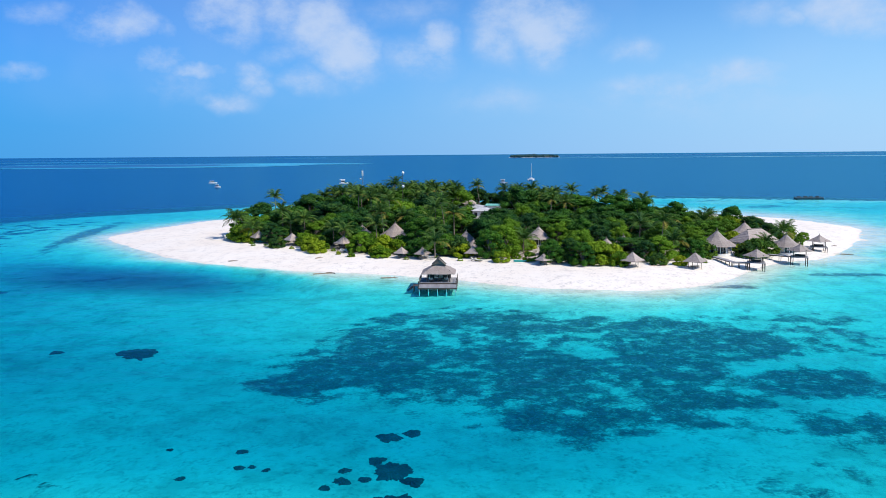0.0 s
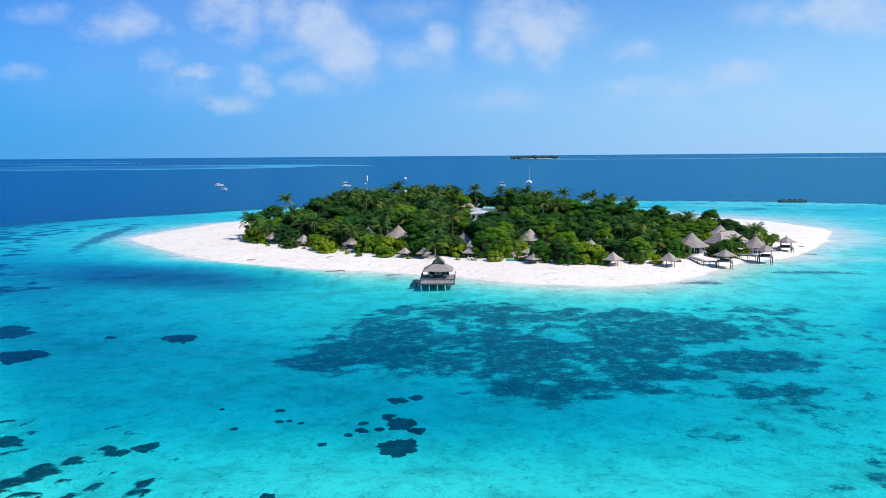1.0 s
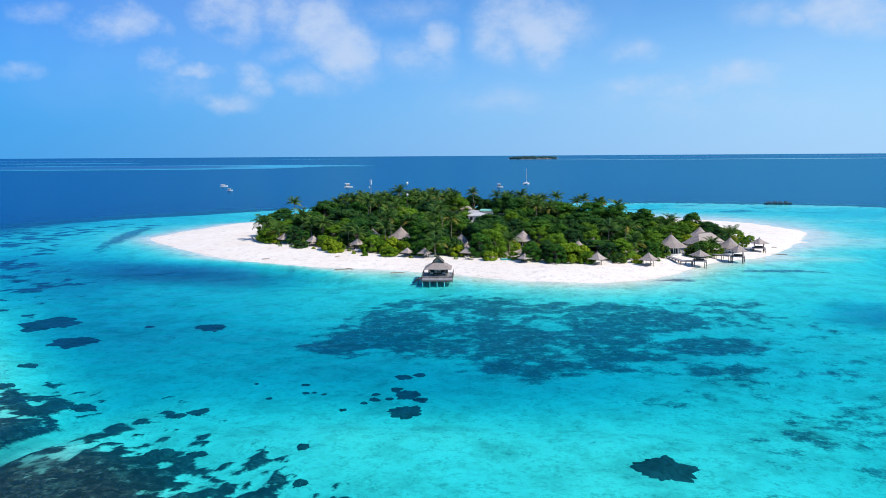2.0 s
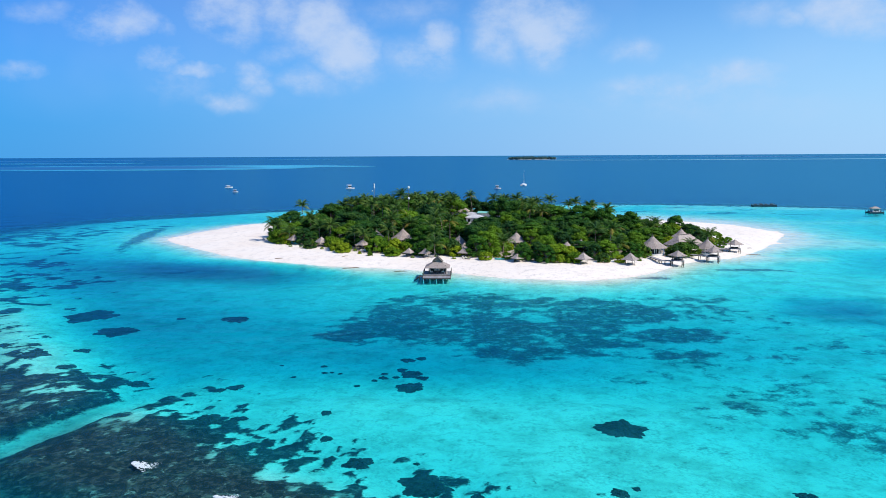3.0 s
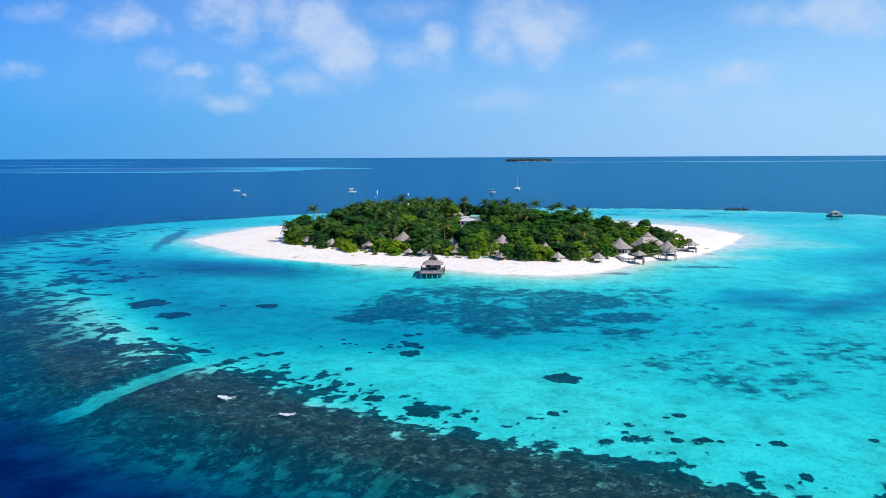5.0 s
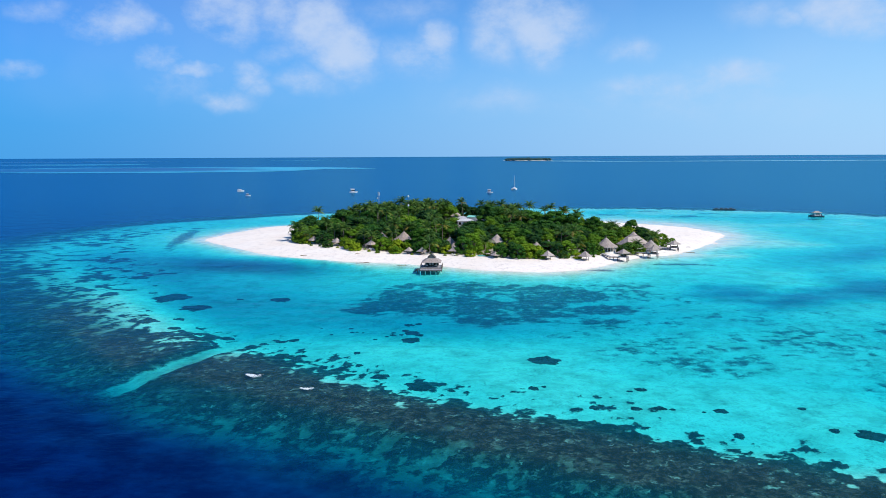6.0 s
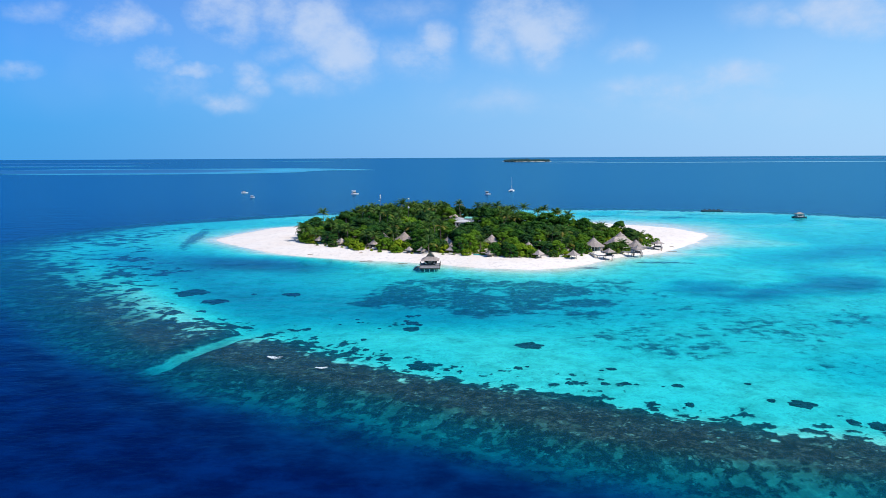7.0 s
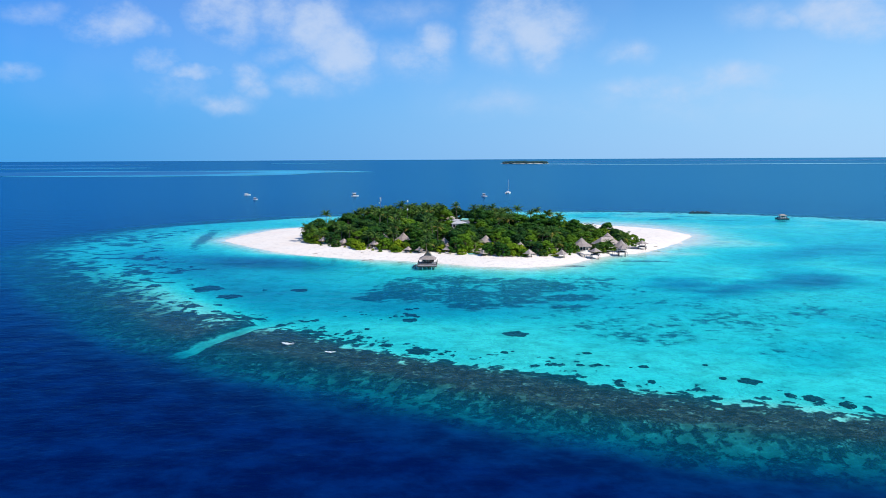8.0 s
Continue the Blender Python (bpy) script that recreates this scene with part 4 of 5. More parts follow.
def long_villa(x, y, turn, long, wide):
    """A long villa: white walls and glazed doors under one hipped thatched roof in courses."""
    top = thing("long_villa", pose(x, y, height(x, y) + 0.25, 0, 0, turn), "long villa under a sloping grey thatched roof", "villa")
    hl, hw = long / 2 - 0.9, wide / 2 - 0.9
    part("plinth", boxed(-hl - 0.5, -hw - 0.5, -0.6, hl + 0.5, hw + 0.5, 0.2, bevel=0.04), WALL, top)
    for s in (-1, 1):
        part("end_wall", boxed(s * hl - 0.1, -hw, 0.2, s * hl + 0.1, hw, 2.5), WALL, top, "limewashed end wall")
    part("rear_wall", boxed(-hl, hw - 0.2, 0.2, hl, hw, 2.5), WALL, top)
    for k in range(4):
        u = -hl + (k + 0.5) * 2 * hl / 4
        d = part("glazed_door", boxed(u - 0.75, -hw - 0.04, 0.2, u + 0.75, -hw + 0.04, 2.3, bevel=0.02), GLASS, top)
        part("frame", boxed(u - 0.9, -hw - 0.07, 2.3, u + 0.9, -hw + 0.07, 2.5), WHITE, d)
        part("wall_pier", boxed(u + 0.8, -hw - 0.1, 0.2, u + 2 * hl / 4 - 0.8, -hw + 0.1, 2.5), WALL, top)
    rings, rise = 8, 0.46 * wide
    bm = bmesh.new()
    rg = np.random.RandomState(77)
    for c in range(rings):
        t0, t1 = (c - 0.3) / rings, (c + 1) / rings
        loops = []
        for t, lift in ((t0, 0.0), (t0, 0.08), (t1, 0.0)):
            a, b = long / 2 - t * wide / 2, wide / 2 * (1 - t) + 0.03
            row = []
            for ax, ay, bx, by in ((-a, -b, a, -b), (a, -b, a, b), (a, b, -a, b), (-a, b, -a, -b)):
                for k in range(10):
                    q = k / 10
                    row.append(bm.verts.new((ax + (bx - ax) * q, ay + (by - ay) * q, 2.0 + rise * t + lift - (0.05 * rg.rand() if t == t0 else 0.0))))
            loops.append(row)
        loops = ([last] if c else []) + loops
        last = loops[-1]
        for low, up in zip(loops, loops[1:]):
            for k in range(len(low)):
                q = (k + 1) % len(low)
                bm.faces.new((low[k], low[q], up[q], up[k]))
    part("roof", bm, THATCH, top, "grey thatch in overlapping courses")
    part("ridge_cap", rodded((-long / 2 + wide / 2, 0, 2.05 + rise), (long / 2 - wide / 2, 0, 2.05 + rise), 0.16), CAP, top, "dark bound ridge")


long_villa(84.5, 193, 32, 13, 7)


def beach_hut(r, seed):
    """Open shelter on the beach: four posts, a bench round it, a small thatched roof."""
    top = thing("beach_shelter", Matrix(), "small open thatched shelter on dark posts in the sand", "shelter", "beach shelters")
    for sx in (-1, 1):
        for sy in (-1, 1):
            p = part("post", rodded((0, 0, -0.6), (0, 0, 2.3), 0.075), TIMBER, top, "dark timber post")
            p.location = (sx * r * 0.52, sy * r * 0.52, 0)
    bm = bmesh.new()
    for a in (-1, 1):
        box(bm, -r * 0.55, a * r * 0.52 - 0.05, 2.12, r * 0.55, a * r * 0.52 + 0.05, 2.24)
        box(bm, a * r * 0.52 - 0.05, -r * 0.6, 2.02, a * r * 0.52 + 0.05, r * 0.6, 2.12)
    part("beam", bm, TIMBER, top)
    part("bench", boxed(-r * 0.5, -0.3, 0.4, r * 0.5, 0.35, 0.52, bevel=0.02), TIMBER, top, "dark timber day bench")
    part("cushion", boxed(-r * 0.46, -0.26, 0.52, r * 0.46, 0.31, 0.66, bevel=0.05), CREAM, top, "cream cushion")
    part("roof", thatch(r, r * 0.95, 1.85, 4, 5, 0.08, seed), THATCH, top, "grey thatch in courses")
    part("roof_cap", cap(0.2, 1.83 + r * 0.95, 0.5), CAP, top)
    return top


KINDS = [beach_hut(2.2, 11), beach_hut(2.2, 12)]
for k, (x, y, r) in enumerate(HUTS):
    plant(KINDS, k, scaled(x, y, height(x, y), 7 * k % 40 - 10, r / 2.2))


# ---- decks on stilts along the eastern beach ----
def stilt_shelter(r, floor, seed):
    top = thing("stilt_shelter", Matrix(), "thatched shelter on a raised timber deck with tall stilts", "shelter", "stilt shelters")
    for k in range(7):
        u = -1 + (k + 0.5) * 2 / 7
        p = part("board", boxed(-r, -r / 7 + 0.015, -0.05, r, r / 7 - 0.015, 0.05), DECK, top)
        p.location = (0, u * r, floor)
    bm = bmesh.new()
    for u in (-0.85, 0.85):
        box(bm, u * r - 0.08, -r, floor - 0.25, u * r + 0.08, r, floor - 0.055)
    part("joist", bm, TIMBER, top)
    for sx in (-1, 1):
        for sy in (-1, 1):
            p = part("stilt", rodded((0, 0, -0.8), (0, 0, floor + 1.9), 0.09), TIMBER, top, "dark round stilt")
            p.location = (sx * r * 0.72, sy * r * 0.72, 0)
            p = part("stilt", rodded((0, 0, -0.8), (0, 0, floor - 0.05), 0.09), TIMBER, top)
            p.location = (sx * r * 0.95, sy * r * 0.95, 0)
    part("bench", boxed(-r * 0.6, r * 0.3, floor + 0.05, r * 0.6, r * 0.65, floor + 0.5, bevel=0.03), TIMBER, top, "dark bench")
    part("roof", thatch(r * 1.08, r * 0.8, floor + 1.6, 4, 6, 0.07, seed), THATCH, top, "grey thatch in courses")
    part("roof_cap", cap(0.2, floor + 1.58 + r * 0.8, 0.45), CAP, top)
    return top


def walkway(a, b, wide, floor):
    """A boardwalk on short posts from a to b."""
    a, b = Vector(a), Vector(b)
    long = (b - a).length
    turn = math.degrees(math.atan2(b.y - a.y, b.x - a.x))
    top = thing("boardwalk", pose(a.x, a.y, 0, 0, 0, turn), "narrow grey timber boardwalk on posts over the beach", "boardwalk", "boardwalks")
    n = int(long / 0.45)
    mesh = None
    for k in range(n):
        if mesh is None:
            p = part("board", boxed(0.01, -wide / 2, -0.05, long / n - 0.01, wide / 2, 0.03), DECK, top)
            mesh = p.data
        else:
            p = mesh_object("board", mesh, DECK, top)
        p.location = (k * long / n, 0, floor)
    bm = bmesh.new()
    for s in (-1, 1):
        box(bm, 0, s * wide * 0.42 - 0.06, floor - 0.25, long, s * wide * 0.42 + 0.06, floor - 0.055)
    part("bearer", bm, TIMBER, top)
    m = max(2, int(long / 2.2))
    for k in range(m + 1):
        for s in (-1, 1):
            p = part("post", rodded((0, 0, -1.2), (0, 0, floor - 0.05), 0.08, n=6), TIMBER, top)
            p.location = (0.1 + (long - 0.2) * k / m, s * wide * 0.42, 0)
    return top


SHELTERS = [stilt_shelter(2.0, 1.85, 21)]
for k, (x, y, turn, s) in enumerate(((73.6, 164.6, -20, 1.0), (88, 173.2, -25, 1.0), (102.4, 192.6, -20, 1.0))):
    plant(SHELTERS, 0, scaled(x, y, 0.0, turn, s))
walkway((67.6, 175.5), (68.6, 166.6), 1.3, 1.75)
walkway((68.2, 165.7), (71.6, 165.2), 1.3, 1.76)
walkway((81.4, 180), (86.2, 174.6), 1.3, 1.8)
walkway((92.5, 192), (100.2, 192.4), 2.4, 1.8)


# ---- pavilion over the water ----
def pavilion():
    top = thing("pavilion", pose(-2.5, 142.6, 0, 0, 0, -2), "thatched sunset pavilion on a grey timber deck over the lagoon", "pavilion")
    floor = 0.95
    # lower sun deck in front, main deck behind
    half, front, mid, rear = 4.0, -4.1, 0.2, 6.8
    n = 22
    for k in range(n):
        x = -half + (k + 0.5) * 2 * half / n
        p = part("board", boxed(-half / n + 0.012, front, floor - 0.08, half / n - 0.012, mid, floor), DECK, top)
        p.location = (x, 0, 0)
    n = 26
    for k in range(n):
        x = -half + (k + 0.5) * 2 * half / n
        p = part("board", boxed(-half / n + 0.012, mid + 0.02, floor + 0.24, half / n - 0.012, rear, floor + 0.32), DECK, top)
        p.location = (x, 0, 0)
    part("fascia", boxed(-half - 0.04, front - 0.09, floor - 0.34, half + 0.04, front - 0.01, floor - 0.02, bevel=0.01), TIMBER, top, "dark edge board")
    part("riser", boxed(-half, mid - 0.06, floor - 0.1, half, mid + 0.01, floor + 0.23), TIMBER, top)
    for s in (-1, 1):
        part("edge_beam", boxed(s * half - 0.06, front, floor - 0.34, s * half + 0.06, rear, floor - 0.09), TIMBER, top)
    for k in range(5):
        for y in (front + 0.25, mid, rear - 0.3):
            p = part("stilt", rodded((0, 0, -0.8), (0, 0, floor - 0.1), 0.12, n=8), WHITE if y < -3 else TIMBER, top, "round stilt in the water")
            p.location = (-half + 0.25 + k * (2 * half - 0.5) / 4, y, 0)
    # rails along the sides of the main deck
    for s in (-1, 1):
        rail = part("railing", boxed(s * half - 0.05, mid, floor + 1.22, s * half + 0.05, rear, floor + 1.32, bevel=0.01), TIMBER, top)
        for k in range(6):
            p = part("baluster", rodded((0, 0, floor + 0.3), (0, 0, floor + 1.25), 0.05, n=6), TIMBER, rail)
            p.location = (s * half, mid + 0.1 + k * (rear - mid - 0.2) / 5, 0)
        for y in (front + 0.2, mid - 0.4):
            lamp = part("lamp_post", rodded((0, 0, floor), (0, 0, floor + 1.0), 0.06, n=6), TIMBER, top)
            lamp.location = (s * (half - 0.12), y, 0)
            part("lantern", boxed(-0.13, -0.13, floor + 1.0, 0.13, 0.13, floor + 1.32, bevel=0.03), TIMBER, lamp)
    # side landing with steps down to the water
    part("landing", boxed(-half - 1.3, -1.4, floor - 0.2, -half - 0.08, 1.0, floor - 0.1), TIMBER, top, "dark side landing")
    for k in range(5):
        p = part("tread", boxed(-0.32, -1.2, -0.04, 0.32, -0.2, 0.04), TIMBER, top)
        p.location = (-half - 1.35 - 0.26 * k, 0, floor - 0.32 - 0.24 * k)
    for y in (-1.3, 0.9):
        p = part("stilt", rodded((0, 0, -1.6), (0, 0, floor - 0.2), 0.1, n=6), TIMBER, top)
        p.location = (-half - 1.15, y, 0)
    # roof posts and two-stage roof
    for x in (-2.4, 0, 2.4):
        for y in (1.0, 5.8):
            p = part("roof_post", rodded((0, 0, floor + 0.3), (0, 0, floor + 2.9), 0.12), TIMBER, top)
            p.location = (x, y, 0)
    part("back_screen", boxed(-2.4, 5.75, floor + 0.32, 2.4, 5.85, floor + 2.3), TIMBER, top, "dark slatted back screen")
    part("bar_counter", boxed(-1.6, 4.4, floor + 0.32, 1.6, 4.95, floor + 1.35, bevel=0.03), TIMBER, top)
    rr = part("roof", thatch(3.5, 2.6, floor + 2.2, 4, 9, 0.2, 31), THATCH, top, "steep grey thatch with a swept eave")
    rr.matrix_basis = pose(0, 3.4, 0, 0, 0, 45)
    # small gable over the peak, its ridge running out to sea, with crossed barge boards
    bm = bmesh.new()
    top_z = floor + 3.75
    ends = []
    for t in (-1.0, -0.5, 0.0, 0.5, 1.0):
        lift = 0.3 * t * t
        ends.append([bm.verts.new((x, 3.4 + 1.35 * t, top_z + z + lift)) for x, z in ((-1.45, -0.35), (0, 1.0), (1.45, -0.35), (0.0, 0.1))])
    for a, b in zip(ends, ends[1:]):
        for k in range(4):
            bm.faces.new((a[k], b[k], b[(k + 1) % 4], a[(k + 1) % 4]))
    bm.faces.new(ends[0])
    bm.faces.new(list(reversed(ends[-1])))
    part("ridge", bm, CAP, top, "dark swept ridge cap")
    for y in (1.98, 4.82):
        for s in (-1, 1):
            part("barge_board", rodded((-s * 1.55, y, top_z - 0.1), (s * 0.3, y, top_z + 1.65), 0.09, 0.06, n=6), TIMBER, top)
    return top


pavilion()
walkway((-2.2, 149.5), (-1.7, 160.5), 1.8, 1.45)


def sofa(x, y, turn):
    top = thing("lounge_sofa", pose(x, y, 1.52, 0, 0, turn), "low cream sofa under the pavilion roof", "sofa", "pavilion sofas")
    part("base", boxed(-0.9, -0.4, 0, 0.9, 0.4, 0.3, bevel=0.02), TIMBER, top)
    part("seat", boxed(-0.88, -0.38, 0.3, 0.88, 0.4, 0.48, bevel=0.05), CREAM, top)
    part("backrest", boxed(-0.88, 0.22, 0.48, 0.88, 0.4, 0.9, bevel=0.05), CREAM, top)


for x, y, turn in ((-4.1, 144.4, 90), (-2.5, 145.6, 0), (-0.9, 144.4, -90)):
    sofa(x, y, turn)


# ---- club house in the middle of the island ----
def hip(bm, x0, y0, x1, y1, z0, z1):
    k = min(x1 - x0, y1 - y0) * 0.5
    lo = [bm.verts.new(p) for p in ((x0, y0, z0), (x1, y0, z0), (x1, y1, z0), (x0, y1, z0))]
    if x1 - x0 > y1 - y0:
        hi = [bm.verts.new((x0 + k, (y0 + y1) / 2, z1)), bm.verts.new((x1 - k, (y0 + y1) / 2, z1))]
        for f in ((lo[0], lo[1], hi[1], hi[0]), (lo[1], lo[2], hi[1]), (lo[2], lo[3], hi[0], hi[1]), (lo[3], lo[0], hi[0])):
            bm.faces.new(f)
    else:
        hi = [bm.verts.new(((x0 + x1) / 2, y0 + k, z1)), bm.verts.new(((x0 + x1) / 2, y1 - k + 0.02, z1))]
        for f in ((lo[0], lo[1], hi[0]), (lo[1], lo[2], hi[1], hi[0]), (lo[2], lo[3], hi[1]), (lo[3], lo[0], hi[0], hi[1])):
            bm.faces.new(f)
    bm.faces.new(tuple(reversed(lo)))
    return bm


def club_house():
    top = thing("club_house", pose(14, 300, 1.6, 0, 0, -6), "white club house with pale grey hipped roofs among the trees", "building")
    for x0, y0, x1, y1, h, ridge in ((-9, -4, 1, 6, 4.0, 5.3), (-3, -11, 5, -4.5, 3.2, 4.6)):
        part("wall", boxed(x0, y0, -0.5, x1, y1, h, bevel=0.03), WHITE, top, "white rendered wall")
        part("roof", hip(bmesh.new(), x0 - 0.7, y0 - 0.7, x1 + 0.7, y1 + 0.7, h + 0.02, ridge), SHINGLE, top, "pale grey shingle roof")
        for k in range(3):
            w = part("window", boxed(-0.6, -0.06, 1.0, 0.6, 0.06, 2.6), GLASS, top)
            w.location = (x0 + (k + 0.5) * (x1 - x0) / 3, y0 - 0.02, 0)
            bm = bmesh.new()
            box(bm, -0.7, -0.1, 0.88, 0.7, 0.02, 1.0)
            box(bm, -0.7, -0.1, 2.6, 0.7, 0.02, 2.72)
            part("frame", bm, WHITE, w)
    part("roof_lantern", boxed(-7.2, -1.6, 4.0, -3.0, 2.6, 5.4, bevel=0.05), WHITE, top)
    part("lantern_roof", hip(bmesh.new(), -8.0, -2.4, -2.2, 3.4, 5.42, 7.7), THATCH, top, "steep grey thatched pyramid roof")
    part("wing_wall", boxed(2.2, -2, -0.5, 13, 7, 4.6), WHITE, top, "white rendered wing")
    bm = bmesh.new()
    box(bm, 1.6, -3, 4.62, 14, 8, 4.85)
    part("sheet_roof", bm, TEAL, top, "flat turquoise sheet roof")
    for k in range(14):
        p = part("roof_rib", boxed(-0.04, -3, 4.85, 0.04, 8, 4.93), TEAL, top)
        p.location = (2.0 + k * 0.9, 0, 0)


club_house()


# ---- masts ----
def radio_mast(x, y, tall):
    top = thing("radio_mast", pose(x, y, height(x, y)), "slim white steel radio mast with panel aerials", "mast")
    for a in range(3):
        p = part("leg", rodded((0, 0, -0.5), (0, 0, tall), 0.04, n=6), STEEL, top)
        p.location = (0.2 * math.cos(a * 2.094), 0.2 * math.sin(a * 2.094), 0)
    bm = bmesh.new()
    for k in range(int(tall / 0.8)):
        for a in range(3):
            b = (a + 1) % 3
            rod(bm, (0.2 * math.cos(a * 2.094), 0.2 * math.sin(a * 2.094), k * 0.8), (0.2 * math.cos(b * 2.094), 0.2 * math.sin(b * 2.094), k * 0.8 + 0.8), 0.03, n=4)
    part("lattice", bm, STEEL, top)
    for a in range(3):
        p = part("aerial", boxed(-0.12, -0.07, tall - 2.4, 0.12, 0.07, tall - 0.3, bevel=0.03), WHITE, top, "white panel aerial")
        p.matrix_basis = pose(0.38 * math.cos(a * 2.094 + 1), 0.38 * math.sin(a * 2.094 + 1), 0, 0, 0, math.degrees(a * 2.094) + 147)
    part("dish", rodded((-0.7, -0.3, tall - 3.6), (-0.9, -0.5, tall - 3.6), 0.4, 0.3, n=14), WHITE, top)


def lamp_mast(x, y, tall):
    top = thing("lamp_mast", pose(x, y, height(x, y)), "dark slim mast with white globe shapes", "mast")
    part("pole", rodded((0, 0, -0.5), (0, 0, tall), 0.13, 0.07, n=8), TIMBER, top)
    for h in (tall - 0.8, tall - 5.4):
        bm = bmesh.new()
        bmesh.ops.create_uvsphere(bm, u_segments=14, v_segments=8, radius=0.5, matrix=Matrix.Translation((0.12, -0.1, h)))
        rod(bm, (0.12, -0.1, h - 0.6), (0.12, -0.1, h - 0.4), 0.2, 0.25)
        part("globe", bm, WHITE, top, "white globe")


radio_mast(-33.7, 282, 20.2)
lamp_mast(-15.6, 242.6, 20.8)


# ---- things on the beach ----
def lounger(mat, label):
    top = thing("sun_lounger", Matrix(), label, "sun lounger", "beach loungers")
    for sx in (-0.3, 0.3):
        part("rail", boxed(sx - 0.03, -1.0, 0.26, sx + 0.03, 0.95, 0.33), TIMBER, top)
        for sy in (-0.8, 0.75):
            p = part("leg", boxed(-0.03, -0.03, -0.1, 0.03, 0.03, 0.27), TIMBER, top)
            p.location = (sx, sy, 0)
    part("mattress", boxed(-0.35, -1.0, 0.33, 0.35, 0.35, 0.45, bevel=0.04), mat, top)
    b = part("backrest", boxed(-0.35, 0, -0.05, 0.35, 0.78, 0.07, bevel=0.04), mat, top)
    b.matrix_basis = pose(0, 0.33, 0.4, 38, 0, 0)
    return top


LOUNGERS = [lounger(BLUE, "sun lounger with a blue mattress on the sand"), lounger(CREAM, "wooden sun lounger with a pale cushion on the sand"), lounger(AQUA, "sun lounger with an aqua mattress on the sand")]
for k, (x, y, turn, kind) in enumerate(((-18.4, 187, 30, 0), (-17.2, 186.6, 25, 0), (6.3, 172.4, 70, 1), (7.2, 171.6, 70, 1), (12, 172, 80, 1), (12.8, 171.3, 80, 1), (27.2, 172, 100, 0), (30.6, 171, 95, 0), (28.5, 170.6, 95, 1),
                                        (-58.5, 213, 40, 2), (-57, 212, 40, 2), (-42, 206.3, 60, 0), (-40.8, 205.8, 60, 0), (-29.5, 190, 20, 1), (-28.3, 190, 20, 1), (-71, 224, 60, 1), (51.3, 165.5, 110, 1), (-73, 228, 50, 1))):
    ob = plant([LOUNGERS[kind]], 0, scaled(x, y, height(x, y), turn, 1.0))


def skiff(x, y, turn, mat, label, long=3.6):
    top = thing("beached_skiff", pose(x, y, height(x, y) + 0.02, 0, 0, turn), label, "boat")
    n, verts, faces = 10, [], []
    for k in range(n + 1):
        t = k / n * 2 - 1
        w, up = 0.55 * (1 - abs(t) ** 3), 0.18 * t * t
        verts += [(t * long / 2, -w, 0.42 + up), (t * long / 2, -w * 0.55, 0.02 + up * 0.6), (t * long / 2, w * 0.55, 0.02 + up * 0.6), (t * long / 2, w, 0.42 + up), (t * long / 2, w * 0.85, 0.38 + up), (t * long / 2, 0, 0.2 + up * 0.6), (t * long / 2, -w * 0.85, 0.38 + up)]
    for k in range(n):
        for s in range(7):
            a, b = 7 * k + s, 7 * k + (s + 1) % 7
            faces.append((a, b, b + 7, a + 7))
    raw("hull", verts, faces, mat, top)
    for t in (-0.5, 0.4):
        p = part("thwart", boxed(-0.14, -0.45, 0.34, 0.14, 0.45, 0.38), TIMBER, top)
        p.location = (t * long / 2, 0, 0)


skiff(17.6, 169.6, 4, AQUA, "aqua painted skiff drawn up on the beach")


def log(x, y, turn, long, r):
    top = thing("driftwood_log", pose(x, y, max(height(x, y), -0.1) + r * 0.5, 0, 0, turn), "bleached driftwood log lying on the sand", "driftwood", "driftwood logs")
    bm = bmesh.new()
    rod(bm, (-long / 2, 0, 0), (0.1, 0.15, 0.02), r * 0.7, r, 7)
    rod(bm, (0, 0.14, 0.02), (long / 2, -0.1, 0), r, r * 0.5, 7)
    rod(bm, (long * 0.2, 0.05, 0), (long * 0.32, 0.6, 0.25), r * 0.4, r * 0.15, 5)
    part("trunk", bm, DRIFT, top)


for x, y, turn, long in ((-30.5, 163.5, 10, 4.5), (-28.6, 164.2, -25, 2.6), (-14, 157, 2, 4.0), (-34.2, 181, 50, 2.4), (-57, 181.5, 5, 2.6), (112, 203, 20, 2.2), (108, 190, -8, 5.0), (-72, 232, 15, 3.0), (49.5, 162.5, 5, 3.6)):
    log(x, y, turn, long, 0.17)


# ---- boats and platforms at anchor ----
def hull_mesh(long, wide, deep, free_board, n=12):
    verts, faces = [], []
    for k in range(n + 1):
        t = k / n
        w = wide / 2 * min(1, 0.82 + 0.5 * t) * (1 - max(0, (t - 0.45) / 0.55) ** 2.2)
        w = max(w, 0.03)
        up = free_board * (1 + 0.35 * t * t)
        x = long * (t - 0.5) + (0.06 * long * t * t)
        verts += [(x, -w, up), (x - 0.02 * long * t, -w * 0.75, -0.1), (x - 0.04 * long * t, 0, -deep * (1 - t ** 4)), (x - 0.02 * long * t, w * 0.75, -0.1), (x, w, up)]
    for k in range(n):
        for s in range(4):
            a = 5 * k + s
            faces.append((a, a + 5, a + 6, a + 1))
        faces.append((5 * k + 4, 5 * k + 9, 5 * k + 5, 5 * k))
    faces.append((0, 1, 2, 3, 4))
    return verts, faces


